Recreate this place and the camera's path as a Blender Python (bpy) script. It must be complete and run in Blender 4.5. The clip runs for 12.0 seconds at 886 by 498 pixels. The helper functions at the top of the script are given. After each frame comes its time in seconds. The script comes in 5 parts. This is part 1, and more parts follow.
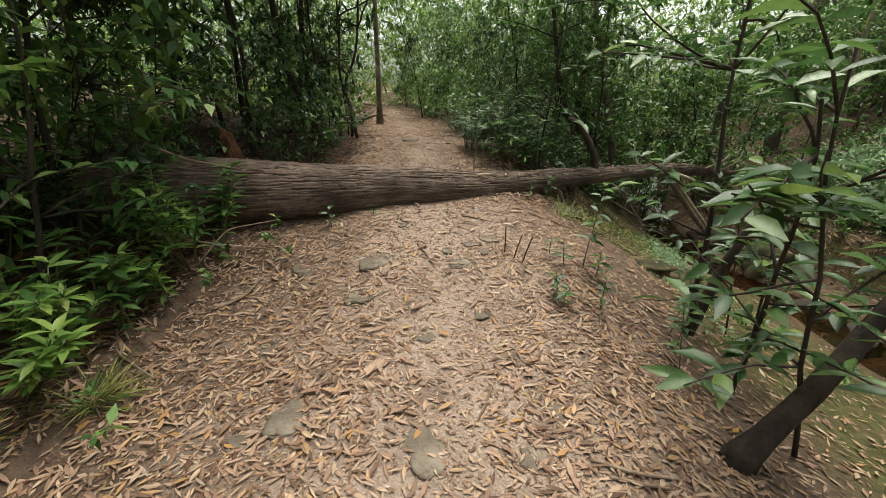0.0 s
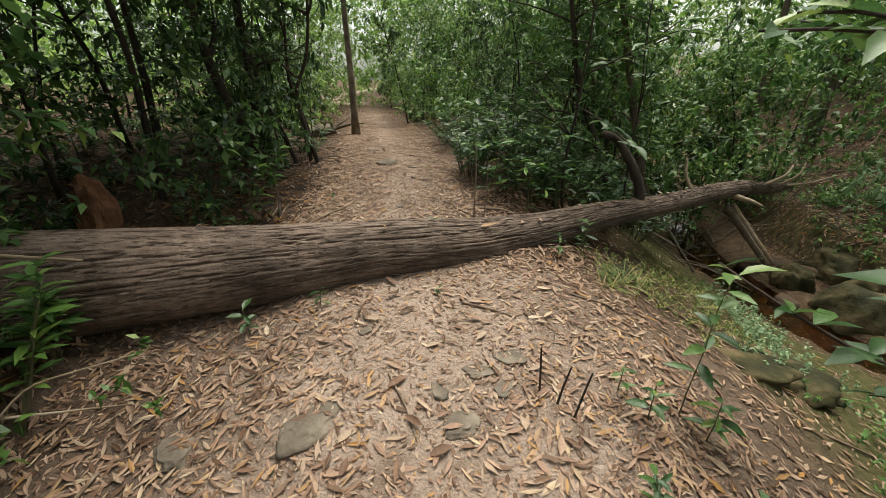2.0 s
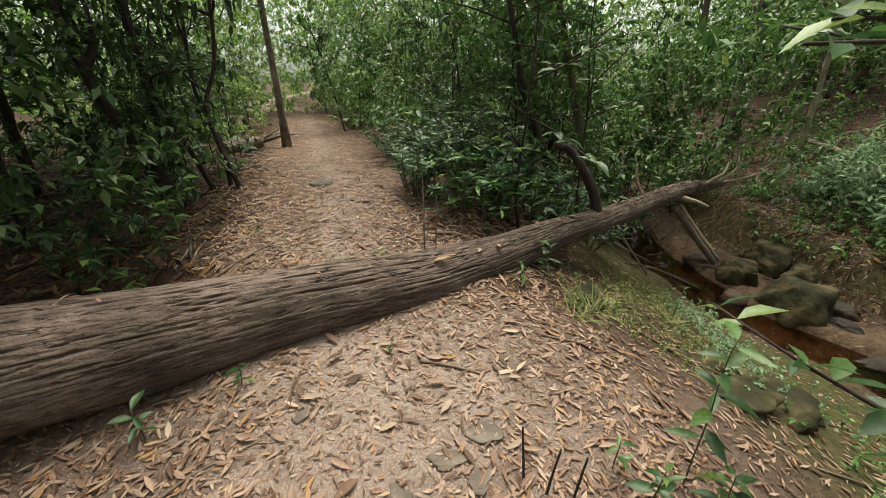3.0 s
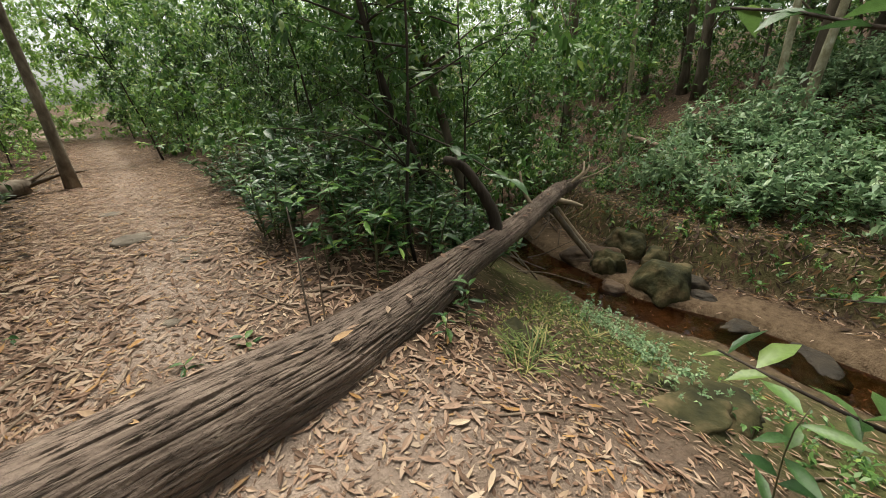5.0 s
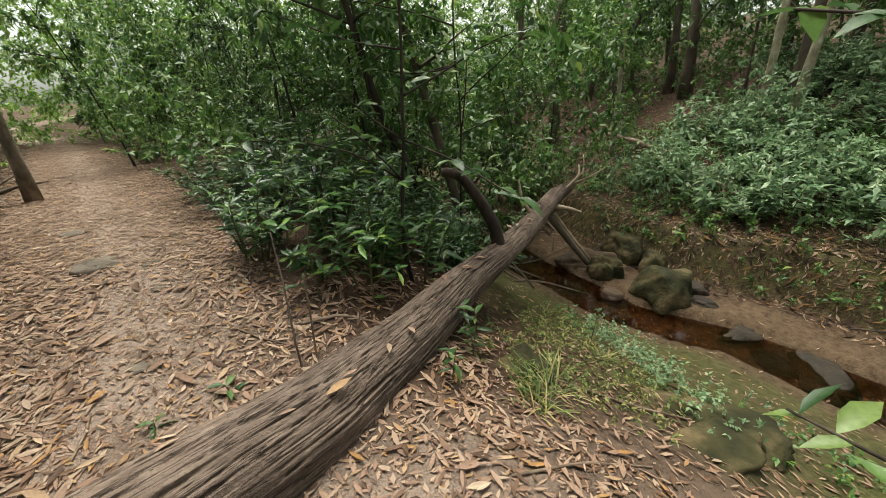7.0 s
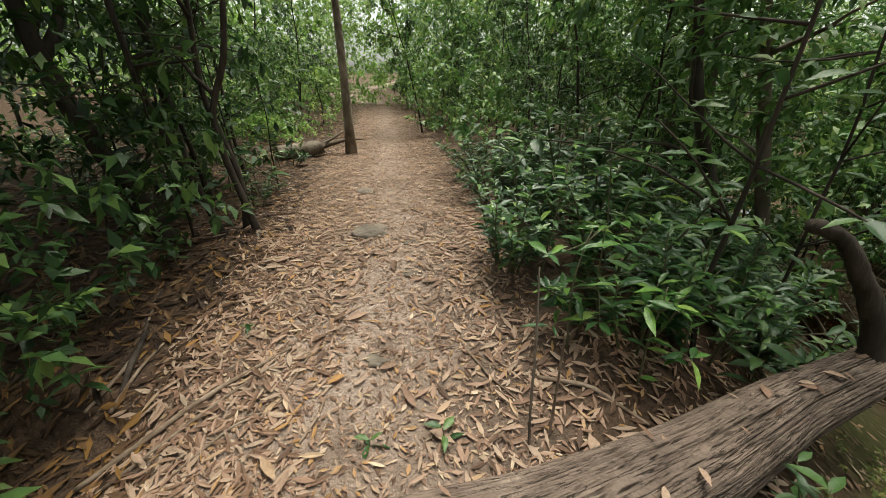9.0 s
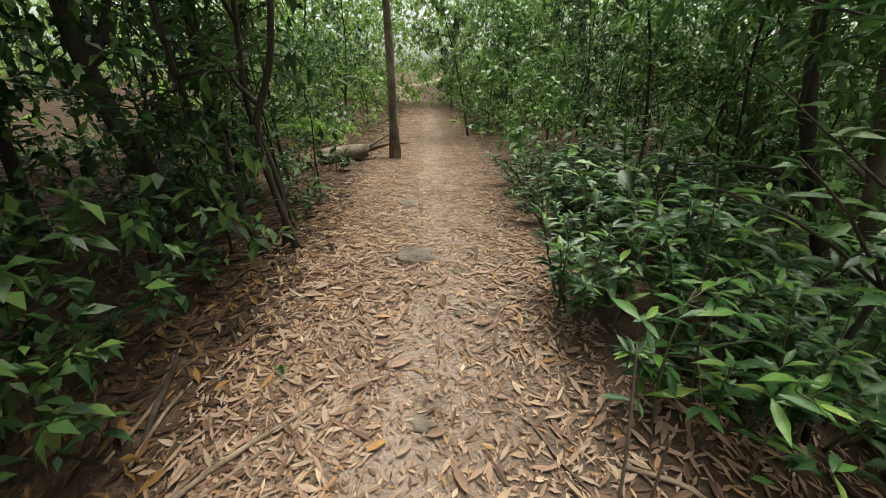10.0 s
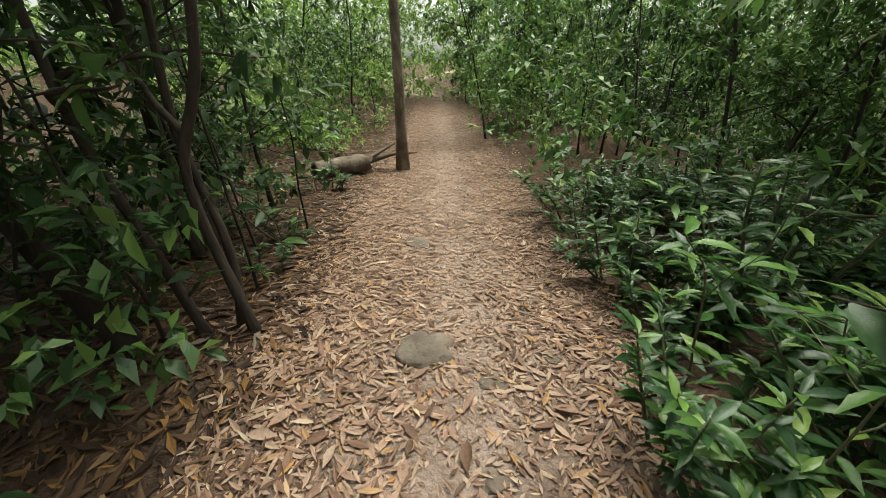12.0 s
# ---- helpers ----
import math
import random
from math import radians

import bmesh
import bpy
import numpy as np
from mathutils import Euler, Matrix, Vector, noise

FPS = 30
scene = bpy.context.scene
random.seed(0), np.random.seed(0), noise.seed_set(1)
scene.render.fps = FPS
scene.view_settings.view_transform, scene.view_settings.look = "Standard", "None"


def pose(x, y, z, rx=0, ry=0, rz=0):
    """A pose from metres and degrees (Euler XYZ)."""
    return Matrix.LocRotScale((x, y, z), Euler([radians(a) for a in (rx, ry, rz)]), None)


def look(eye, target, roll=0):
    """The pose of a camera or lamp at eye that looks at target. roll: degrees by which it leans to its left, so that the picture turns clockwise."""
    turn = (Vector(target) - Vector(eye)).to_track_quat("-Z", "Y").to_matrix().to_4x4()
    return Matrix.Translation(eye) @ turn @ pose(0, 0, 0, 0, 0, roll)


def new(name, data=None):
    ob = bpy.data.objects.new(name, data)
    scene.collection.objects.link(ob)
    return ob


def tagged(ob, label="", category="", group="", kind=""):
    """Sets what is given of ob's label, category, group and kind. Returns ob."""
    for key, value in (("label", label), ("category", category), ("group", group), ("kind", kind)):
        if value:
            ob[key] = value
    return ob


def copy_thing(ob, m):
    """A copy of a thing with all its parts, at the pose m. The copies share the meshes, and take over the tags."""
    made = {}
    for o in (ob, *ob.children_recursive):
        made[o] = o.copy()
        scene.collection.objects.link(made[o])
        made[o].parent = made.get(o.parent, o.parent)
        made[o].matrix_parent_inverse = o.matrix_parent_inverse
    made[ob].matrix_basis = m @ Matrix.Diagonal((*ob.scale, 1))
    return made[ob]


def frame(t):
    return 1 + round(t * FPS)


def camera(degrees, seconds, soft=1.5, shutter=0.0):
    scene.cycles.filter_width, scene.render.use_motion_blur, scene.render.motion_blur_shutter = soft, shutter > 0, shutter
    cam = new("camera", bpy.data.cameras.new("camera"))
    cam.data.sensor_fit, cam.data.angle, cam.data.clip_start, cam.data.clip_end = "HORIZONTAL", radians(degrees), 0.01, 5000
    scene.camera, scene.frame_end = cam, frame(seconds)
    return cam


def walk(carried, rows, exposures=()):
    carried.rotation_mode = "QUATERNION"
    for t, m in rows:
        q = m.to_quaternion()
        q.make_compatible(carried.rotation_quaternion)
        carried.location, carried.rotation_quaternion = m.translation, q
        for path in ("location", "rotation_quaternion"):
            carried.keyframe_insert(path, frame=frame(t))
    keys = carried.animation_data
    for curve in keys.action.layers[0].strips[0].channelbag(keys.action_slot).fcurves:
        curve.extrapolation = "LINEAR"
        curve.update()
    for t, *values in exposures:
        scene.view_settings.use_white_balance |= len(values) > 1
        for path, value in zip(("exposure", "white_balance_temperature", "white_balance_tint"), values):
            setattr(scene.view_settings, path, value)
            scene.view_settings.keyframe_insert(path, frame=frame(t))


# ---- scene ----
# ---- camera and walk ----
cam = camera(96.1, 12.0, soft=0.9)
PATH = [
    (0, (0.027, 0.262, 1.364), (0.05, 2.112, 0.607), 1.5),
    (0.5, (0.022, 0.74, 1.391), (0.037, 2.586, 0.622), 0.2),
    (1, (0.052, 1.145, 1.41), (0.074, 2.99, 0.637), 0.1),
    (1.5, (0.1, 1.494, 1.453), (0.127, 3.337, 0.677), -0.0),
    (2, (0.079, 1.815, 1.455), (0.129, 3.658, 0.679), -0.2),
    (2.5, (0.06, 2.02, 1.514), (0.211, 3.857, 0.737), -0.5),
    (3, (0.111, 2.264, 1.527), (0.413, 4.082, 0.749), -1.4),
    (3.2, (0.135, 2.317, 1.536), (0.505, 4.125, 0.764), -1.9),
    (4.8, (0.125, 2.953, 1.49), (1.006, 4.588, 0.746), -2.8),
    (5, (0.13, 2.984, 1.499), (1.059, 4.588, 0.749), -2.9),
    (5.5, (0.14, 3.032, 1.51), (1.126, 4.602, 0.758), -3.2),
    (6, (0.187, 3.105, 1.522), (1.19, 4.661, 0.764), -3.4),
    (6.5, (0.21, 3.171, 1.536), (1.228, 4.716, 0.775), -3.3),
    (6.7, (0.202, 3.194, 1.539), (1.223, 4.737, 0.78), -3.2),
    (8.3, (0.143, 3.677, 1.611), (0.533, 5.471, 0.816), -1.7),
    (8.5, (0.15, 3.737, 1.604), (0.428, 5.551, 0.808), -1.3),
    (9, (0.139, 3.868, 1.593), (0.088, 5.698, 0.787), -0.2),
    (9.5, (0.048, 4.043, 1.605), (-0.168, 5.857, 0.79), 0.6),
    (10, (0.016, 4.18, 1.664), (-0.209, 5.991, 0.844), 0.2),
    (10.5, (-0.014, 4.378, 1.678), (-0.241, 6.181, 0.841), 0.7),
    (11, (-0.036, 4.693, 1.677), (-0.279, 6.49, 0.832), 0.0),
    (11.5, (-0.072, 4.848, 1.735), (-0.343, 6.642, 0.893), -0.3),
    (12, (-0.142, 5.066, 1.723), (-0.421, 6.853, 0.869), -0.2),
]
walk(cam, [(t, look(eye, target, roll)) for t, eye, target, roll in PATH],
     exposures=[(0.0, 1.12, 6800, 2), (4.0, 1.17, 6800, 2), (12.0, 1.34, 6700, 0)])

# ---- world and sun: an overcast sky ----
SUN_UP, SUN_TURN = 70.0, 20.0
world = bpy.data.worlds.new("overcast_sky")
scene.world = world
world.use_nodes = True
wn, wl = world.node_tree.nodes, world.node_tree.links
sky = wn.new("ShaderNodeTexSky")
sky.sky_type, sky.sun_disc = "NISHITA", False
sky.sun_elevation, sky.sun_rotation, sky.dust_density, sky.air_density = radians(SUN_UP), radians(SUN_TURN), 4.0, 1.0
veil = wn.new("ShaderNodeHueSaturation")
veil.inputs["Saturation"].default_value = 0.18
wl.new(sky.outputs["Color"], veil.inputs["Color"])
wl.new(veil.outputs["Color"], wn["Background"].inputs["Color"])
wn["Background"].inputs["Strength"].default_value = 0.11
sun = new("sun", bpy.data.lights.new("sun", "SUN"))
sun.data.energy, sun.data.angle, sun.data.color = 2.5, radians(38), (1.0, 0.95, 0.87)
sun.matrix_world = Matrix.Rotation(radians(-SUN_TURN), 4, "Z") @ Matrix.Rotation(radians(-(90 - SUN_UP)), 4, "X")


# ---- materials ----
def material(name, ramp, source="noise", scale=6.0, rough=0.8, bump=0.3, bump_scale=40.0, spec=0.3, through_light=0.0, stretch=(1, 1, 1), dirt=0.25, dirt_scale=2.0):
    """A material whose colour runs along ramp by noise, by island or by object; fine grain and blotches on top."""
    m = bpy.data.materials.new(name)
    m.use_nodes = True
    n, l = m.node_tree.nodes, m.node_tree.links
    p = n["Principled BSDF"]
    p.inputs["Roughness"].default_value = rough
    p.inputs["Specular IOR Level"].default_value = spec
    at = n.new("ShaderNodeTexCoord")
    mp = n.new("ShaderNodeMapping")
    mp.inputs["Scale"].default_value = stretch
    l.new(at.outputs["Object"], mp.inputs["Vector"])
    cr = n.new("ShaderNodeValToRGB")
    while len(cr.color_ramp.elements) < len(ramp):
        cr.color_ramp.elements.new(0.5)
    for e, (pos, col) in zip(cr.color_ramp.elements, ramp):
        e.position, e.color = pos, (*col, 1)
    if source == "noise":
        t = n.new("ShaderNodeTexNoise")
        t.inputs["Scale"].default_value, t.inputs["Detail"].default_value, t.inputs["Roughness"].default_value = scale, 7, 0.65
        l.new(mp.outputs["Vector"], t.inputs["Vector"])
        st = n.new("ShaderNodeMapRange")
        st.inputs["From Min"].default_value, st.inputs["From Max"].default_value = 0.28, 0.72
        l.new(t.outputs["Fac"], st.inputs["Value"])
        l.new(st.outputs["Result"], cr.inputs["Fac"])
    elif source == "island":
        g = n.new("ShaderNodeNewGeometry")
        l.new(g.outputs["Random Per Island"], cr.inputs["Fac"])
    else:
        g = n.new("ShaderNodeObjectInfo")
        l.new(g.outputs["Random"], cr.inputs["Fac"])
    d = n.new("ShaderNodeTexNoise")
    d.inputs["Scale"].default_value, d.inputs["Detail"].default_value = dirt_scale, 5
    l.new(at.outputs["Object"], d.inputs["Vector"])
    dr = n.new("ShaderNodeMapRange")
    dr.inputs["From Min"].default_value, dr.inputs["From Max"].default_value = 0.3, 0.7
    dr.inputs["To Min"].default_value, dr.inputs["To Max"].default_value = 1 - dirt, 1 + dirt
    l.new(d.outputs["Fac"], dr.inputs["Value"])
    mul = n.new("ShaderNodeMix")
    mul.data_type, mul.blend_type = "RGBA", "MULTIPLY"
    mul.inputs["Factor"].default_value = 1
    l.new(cr.outputs["Color"], mul.inputs["A"])
    l.new(dr.outputs["Result"], mul.inputs["B"])
    colour = mul.outputs["Result"]
    l.new(colour, p.inputs["Base Color"])
    if bump:
        b = n.new("ShaderNodeBump")
        b.inputs["Strength"].default_value, b.inputs["Distance"].default_value = bump, 0.02
        f = n.new("ShaderNodeTexNoise")
        f.inputs["Scale"].default_value, f.inputs["Detail"].default_value = bump_scale, 6
        l.new(mp.outputs["Vector"], f.inputs["Vector"])
        l.new(f.outputs["Fac"], b.inputs["Height"])
        l.new(b.outputs["Normal"], p.inputs["Normal"])
    if through_light:
        tr = n.new("ShaderNodeBsdfTranslucent")
        l.new(colour, tr.inputs["Color"])
        mx = n.new("ShaderNodeMixShader")
        mx.inputs["Fac"].default_value = through_light
        l.new(p.outputs["BSDF"], mx.inputs[1])
        l.new(tr.outputs["BSDF"], mx.inputs[2])
        l.new(mx.outputs["Shader"], n["Material Output"].inputs["Surface"])
    return m


def leaf_material(name, ramp, source="island", rough=0.42, spec=0.42, light=0.34):
    return material(name, ramp, source, rough=rough, bump=0.15, bump_scale=60, spec=spec, through_light=light, dirt=0.18, dirt_scale=9)


# dark green leaf, lowered further so the colour itself holds thicket shade
M_LEAF_DARK_SHADE = leaf_material("leaf_dark_green_shade", [(0, (0.017, 0.041, 0.013)), (0.4, (0.035, 0.076, 0.022)), (0.8, (0.066, 0.13, 0.033)), (1, (0.14, 0.22, 0.055))])
M_LEAF_MID = leaf_material("leaf_mid_green", [(0, (0.03491, 0.08525, 0.02268)), (0.45, (0.06981, 0.1493, 0.03767)), (0.85, (0.1256, 0.2275, 0.05027)), (1, (0.2373, 0.3127, 0.07547))])
# yellow-green leaf raised in colour so it reads as lit from behind
M_LEAF_LIT = leaf_material("leaf_lit_green", [(0, (0.085, 0.165, 0.036)), (0.5, (0.155, 0.27, 0.058)), (0.9, (0.24, 0.36, 0.085)), (1, (0.36, 0.42, 0.14))], light=0.48)
M_LEAF_GLOSSY = leaf_material("leaf_glossy_green", [(0, (0.017, 0.05, 0.017)), (0.4, (0.033, 0.082, 0.025)), (0.8, (0.066, 0.14, 0.033)), (1, (0.15, 0.26, 0.055))], rough=0.34, light=0.26)
M_LEAF_GREY = leaf_material("leaf_grey_green", [(0, (0.105, 0.1845, 0.0882)), (0.5, (0.1785, 0.2821, 0.1467)), (1, (0.315, 0.4123, 0.2153))])
M_LEAF_ONE = leaf_material("leaf_single_green", [(0, (0.02703, 0.06705, 0.02033)), (0.5, (0.0495, 0.1048, 0.03142)), (0.9, (0.09911, 0.176, 0.0462)), (1, (0.1802, 0.2514, 0.06468))], source="object", rough=0.3)
# brighter copy of the single green leaf, with falling light in its colour
M_LEAF_ONE_LIT = leaf_material("leaf_single_lit_green", [(0, (0.026, 0.072, 0.021)), (0.5, (0.055, 0.135, 0.03)), (0.85, (0.12, 0.235, 0.045)), (1, (0.24, 0.34, 0.075))], source="object", rough=0.3, light=0.3)
LITTER = [(0, (0.07, 0.037, 0.022)), (0.2, (0.15, 0.085, 0.054)), (0.42, (0.25, 0.152, 0.106)), (0.65, (0.31, 0.207, 0.148)), (0.86, (0.33, 0.242, 0.177)), (0.94, (0.3, 0.155, 0.05)), (1, (0.44, 0.342, 0.25))]
M_LITTER = leaf_material("dry_leaf", LITTER, rough=0.62, spec=0.25, light=0.08)
M_LITTER_ONE = leaf_material("dry_leaf_single", LITTER, source="object", rough=0.62, spec=0.25, light=0.08)
# brown litter darkened in colour to stand in for shade under the thicket
M_LITTER_DARK = leaf_material("dry_leaf_shade_toned", [(0, (0.02, 0.011, 0.007)), (0.45, (0.055, 0.03, 0.016)), (0.8, (0.11, 0.062, 0.032)), (0.95, (0.2, 0.105, 0.03)), (1, (0.19, 0.15, 0.115))], rough=0.65, spec=0.25, light=0.08)
M_GRASS = leaf_material("grass_blade", [(0, (0.05, 0.09, 0.02)), (0.5, (0.14, 0.19, 0.05)), (0.8, (0.3, 0.29, 0.09)), (1, (0.42, 0.34, 0.17))], rough=0.5, spec=0.3)
M_BARK_DARK = material("dark_bark", [(0, (0.018, 0.0132, 0.0102)), (0.5, (0.042, 0.0312, 0.024)), (1, (0.078, 0.06, 0.048))], scale=7, stretch=(1, 1, 0.25), bump=0.7, bump_scale=30, rough=0.9)
M_BARK_BROWN = material("brown_bark", [(0, (0.045, 0.0337, 0.0258)), (0.5, (0.117, 0.0898, 0.0672)), (1, (0.198, 0.1632, 0.1288))], scale=6, stretch=(1, 1, 0.25), bump=0.8, bump_scale=26, rough=0.9)
M_BARK_PALE = material("pale_mottled_bark", [(0, (0.1, 0.09, 0.05)), (0.4, (0.22, 0.19, 0.12)), (0.7, (0.34, 0.31, 0.22)), (1, (0.6, 0.57, 0.48))], scale=7, stretch=(1, 1, 0.6), bump=0.4, bump_scale=25, rough=0.8)
M_TWIG = material("dry_twig", [(0, (0.07, 0.045, 0.03)), (0.5, (0.17, 0.12, 0.085)), (1, (0.32, 0.25, 0.19))], scale=10, bump=0.3, rough=0.85)
M_STEM = material("green_stem", [(0, (0.06, 0.07, 0.03)), (1, (0.14, 0.12, 0.07))], scale=8, bump=0.2, rough=0.7)
M_STONE = material("grey_brown_stone", [(0, (0.078, 0.062, 0.048)), (0.5, (0.13, 0.105, 0.082)), (1, (0.19, 0.158, 0.126))], scale=5, bump=0.5, bump_scale=35, rough=0.85)
M_STONE_TAN = material("tan_sandstone", [(0, (0.0364, 0.0211, 0.0121)), (0.5, (0.0707, 0.043, 0.0258)), (1, (0.0964, 0.064, 0.0413))], scale=3, bump=0.9, bump_scale=14, rough=0.75, dirt=0.5, dirt_scale=3)
M_STONE_MOSS = material("mossy_stone", [(0, (0.0178, 0.0196, 0.0054)), (0.45, (0.0357, 0.0326, 0.0108)), (0.7, (0.0678, 0.0506, 0.0243)), (1, (0.1071, 0.0783, 0.0431))], scale=4, bump=0.9, bump_scale=18, rough=0.9, dirt=0.55, dirt_scale=4)
M_STONE_WET = material("wet_dark_stone", [(0, (0.0144, 0.0116, 0.0089)), (0.6, (0.036, 0.0273, 0.0199)), (1, (0.072, 0.0551, 0.0386))], scale=5, bump=0.9, bump_scale=22, rough=0.72, spec=0.2)
M_CLAY = material("termite_clay", [(0, (0.06, 0.025, 0.0125)), (0.5, (0.11, 0.05, 0.025)), (1, (0.165, 0.085, 0.045))], scale=6, bump=0.7, bump_scale=20, rough=0.95)
M_WOOD_RAW = material("raw_broken_wood", [(0, (0.15, 0.102, 0.066)), (0.5, (0.252, 0.192, 0.132)), (1, (0.36, 0.3, 0.228))], scale=9, stretch=(0.3, 1, 1), bump=0.5, bump_scale=30, rough=0.85)


def log_bark():
    """Brown bark with thin dark cracks that run along the trunk, in the mesh's own grain."""
    m = material("furrowed_log_bark", [(0, (0.1, 0.071, 0.057)), (0.4, (0.145, 0.104, 0.083)), (0.75, (0.185, 0.136, 0.11)), (1, (0.25, 0.19, 0.155))], scale=9, bump=0.5, bump_scale=60, rough=0.92, dirt=0.35, dirt_scale=2.5)
    n, l = m.node_tree.nodes, m.node_tree.links
    p = n["Principled BSDF"]
    uv = n.new("ShaderNodeAttribute")
    uv.attribute_name = "grain"
    a = n.new("ShaderNodeAttribute")
    a.attribute_name = "furrow"
    total = a.outputs["Fac"]
    for scale, wide in ((1.0, 0.011), (2.0, 0.011)):
        t = n.new("ShaderNodeTexNoise")
        t.inputs["Scale"].default_value, t.inputs["Detail"].default_value, t.inputs["Roughness"].default_value = scale, 3, 0.5
        l.new(uv.outputs["Vector"], t.inputs["Vector"])
        d = n.new("ShaderNodeMath")
        d.operation = "SUBTRACT"
        l.new(t.outputs["Fac"], d.inputs[0])
        d.inputs[1].default_value = 0.5
        e = n.new("ShaderNodeMath")
        e.operation = "ABSOLUTE"
        l.new(d.outputs[0], e.inputs[0])
        r = n.new("ShaderNodeMapRange")
        r.inputs["From Min"].default_value, r.inputs["From Max"].default_value = wide, 0.0
        l.new(e.outputs[0], r.inputs["Value"])
        q = n.new("ShaderNodeMath")
        q.operation = "MAXIMUM"
        l.new(total, q.inputs[0])
        l.new(r.outputs["Result"], q.inputs[1])
        total = q.outputs[0]
    mix = n.new("ShaderNodeMix")
    mix.data_type = "RGBA"
    k = n.new("ShaderNodeMath")
    k.operation = "MULTIPLY"
    k.inputs[1].default_value = 0.6
    l.new(total, k.inputs[0])
    old = p.inputs["Base Color"].links[0].from_socket
    l.new(k.outputs[0], mix.inputs["Factor"])
    l.new(old, mix.inputs["A"])
    mix.inputs["B"].default_value = (0.03, 0.02, 0.015, 1)
    l.new(mix.outputs["Result"], p.inputs["Base Color"])
    b = n.new("ShaderNodeBump")
    b.invert = True
    b.inputs["Strength"].default_value, b.inputs["Distance"].default_value = 1.0, 0.015
    l.new(total, b.inputs["Height"])
    l.new(p.inputs["Normal"].links[0].from_socket, b.inputs["Normal"])
    l.new(b.outputs["Normal"], p.inputs["Normal"])
    return m


M_LOG = log_bark()


def soil():
    """Ground: trodden pale soil on the trail, brown humus off it, moss and sand toward the creek, by the sheet's own attributes."""
    m = bpy.data.materials.new("forest_soil")
    m.use_nodes = True
    n, l = m.node_tree.nodes, m.node_tree.links
    p = n["Principled BSDF"]
    p.inputs["Roughness"].default_value, p.inputs["Specular IOR Level"].default_value = 0.95, 0.15
    at = n.new("ShaderNodeTexCoord")

    def grain(scale, detail=8, lo=0.3, hi=0.7):
        t = n.new("ShaderNodeTexNoise")
        t.inputs["Scale"].default_value, t.inputs["Detail"].default_value, t.inputs["Roughness"].default_value = scale, detail, 0.65
        l.new(at.outputs["Object"], t.inputs["Vector"])
        r = n.new("ShaderNodeMapRange")
        r.inputs["From Min"].default_value, r.inputs["From Max"].default_value = lo, hi
        l.new(t.outputs["Fac"], r.inputs["Value"])
        return r.outputs["Result"]

    def blend(fac, a, b):
        x = n.new("ShaderNodeMix")
        x.data_type = "RGBA"
        for sock, v in (("Factor", fac), ("A", a), ("B", b)):
            if isinstance(v, tuple):
                x.inputs[sock].default_value = (*v, 1)
            else:
                l.new(v, x.inputs[sock])
        return x.outputs["Result"]

    def attr(name, edge):
        a = n.new("ShaderNodeAttribute")
        a.attribute_name = name
        s = n.new("ShaderNodeMath")
        s.operation = "MULTIPLY_ADD"
        l.new(edge, s.inputs[0])
        s.inputs[1].default_value, s.inputs[2].default_value = 0.9, -0.45
        q = n.new("ShaderNodeMath")
        q.operation, q.use_clamp = "ADD", True
        l.new(a.outputs["Fac"], q.inputs[0])
        m2 = n.new("ShaderNodeMath")
        m2.operation = "MULTIPLY"
        l.new(s.outputs[0], m2.inputs[0])
        l.new(a.outputs["Fac"], m2.inputs[1])
        l.new(m2.outputs[0], q.inputs[1])
        return q.outputs[0]

    g1, g2, g3 = grain(3.0), grain(14.0), grain(55.0)
    # brown humus off the trail, its dark tone also carries the thicket's shade
    humus = blend(g2, (0.032, 0.02, 0.013), (0.12, 0.076, 0.05))
    worn = blend(g2, (0.23, 0.163, 0.127), (0.38, 0.29, 0.238))
    worn = blend(g3, worn, blend(g1, (0.24, 0.173, 0.138), (0.4, 0.312, 0.262)))
    moss = blend(g2, (0.04, 0.043, 0.014), blend(g1, (0.12, 0.1, 0.05), (0.1, 0.11, 0.035)))
    sand = blend(g2, (0.06, 0.036, 0.02), (0.16, 0.112, 0.072))
    c = blend(attr("worn", g1), humus, worn)
    c = blend(attr("moss", g1), c, moss)
    c = blend(attr("sand", g1), c, sand)
    l.new(c, p.inputs["Base Color"])
    b = n.new("ShaderNodeBump")
    b.inputs["Strength"].default_value, b.inputs["Distance"].default_value = 0.7, 0.03
    l.new(grain(38.0), b.inputs["Height"])
    l.new(b.outputs["Normal"], p.inputs["Normal"])
    return m


M_SOIL = soil()


def creek_water():
    m = bpy.data.materials.new("tannin_water")
    m.use_nodes = True
    n, l = m.node_tree.nodes, m.node_tree.links
    p = n["Principled BSDF"]
    p.inputs["Base Color"].default_value = (0.42, 0.21, 0.1, 1)
    p.inputs["Transmission Weight"].default_value = 1.0
    p.inputs["Roughness"].default_value, p.inputs["IOR"].default_value = 0.03, 1.33
    b = n.new("ShaderNodeBump")
    b.inputs["Strength"].default_value, b.inputs["Distance"].default_value = 0.12, 0.02
    t = n.new("ShaderNodeTexNoise")
    t.inputs["Scale"].default_value = 9
    l.new(t.outputs["Fac"], b.inputs["Height"])
    l.new(b.outputs["Normal"], p.inputs["Normal"])
    return m


M_WATER = creek_water()

# ---- shape helpers ----
rng = np.random.default_rng(7)


def mesh_of(name, verts, faces, smooth=True):
    me = bpy.data.meshes.new(name)
    me.from_pydata([tuple(v) for v in np.asarray(verts, float).tolist()], [], faces)
    if smooth:
        me.polygons.foreach_set("use_smooth", [True] * len(me.polygons))
    me.update()
    return me


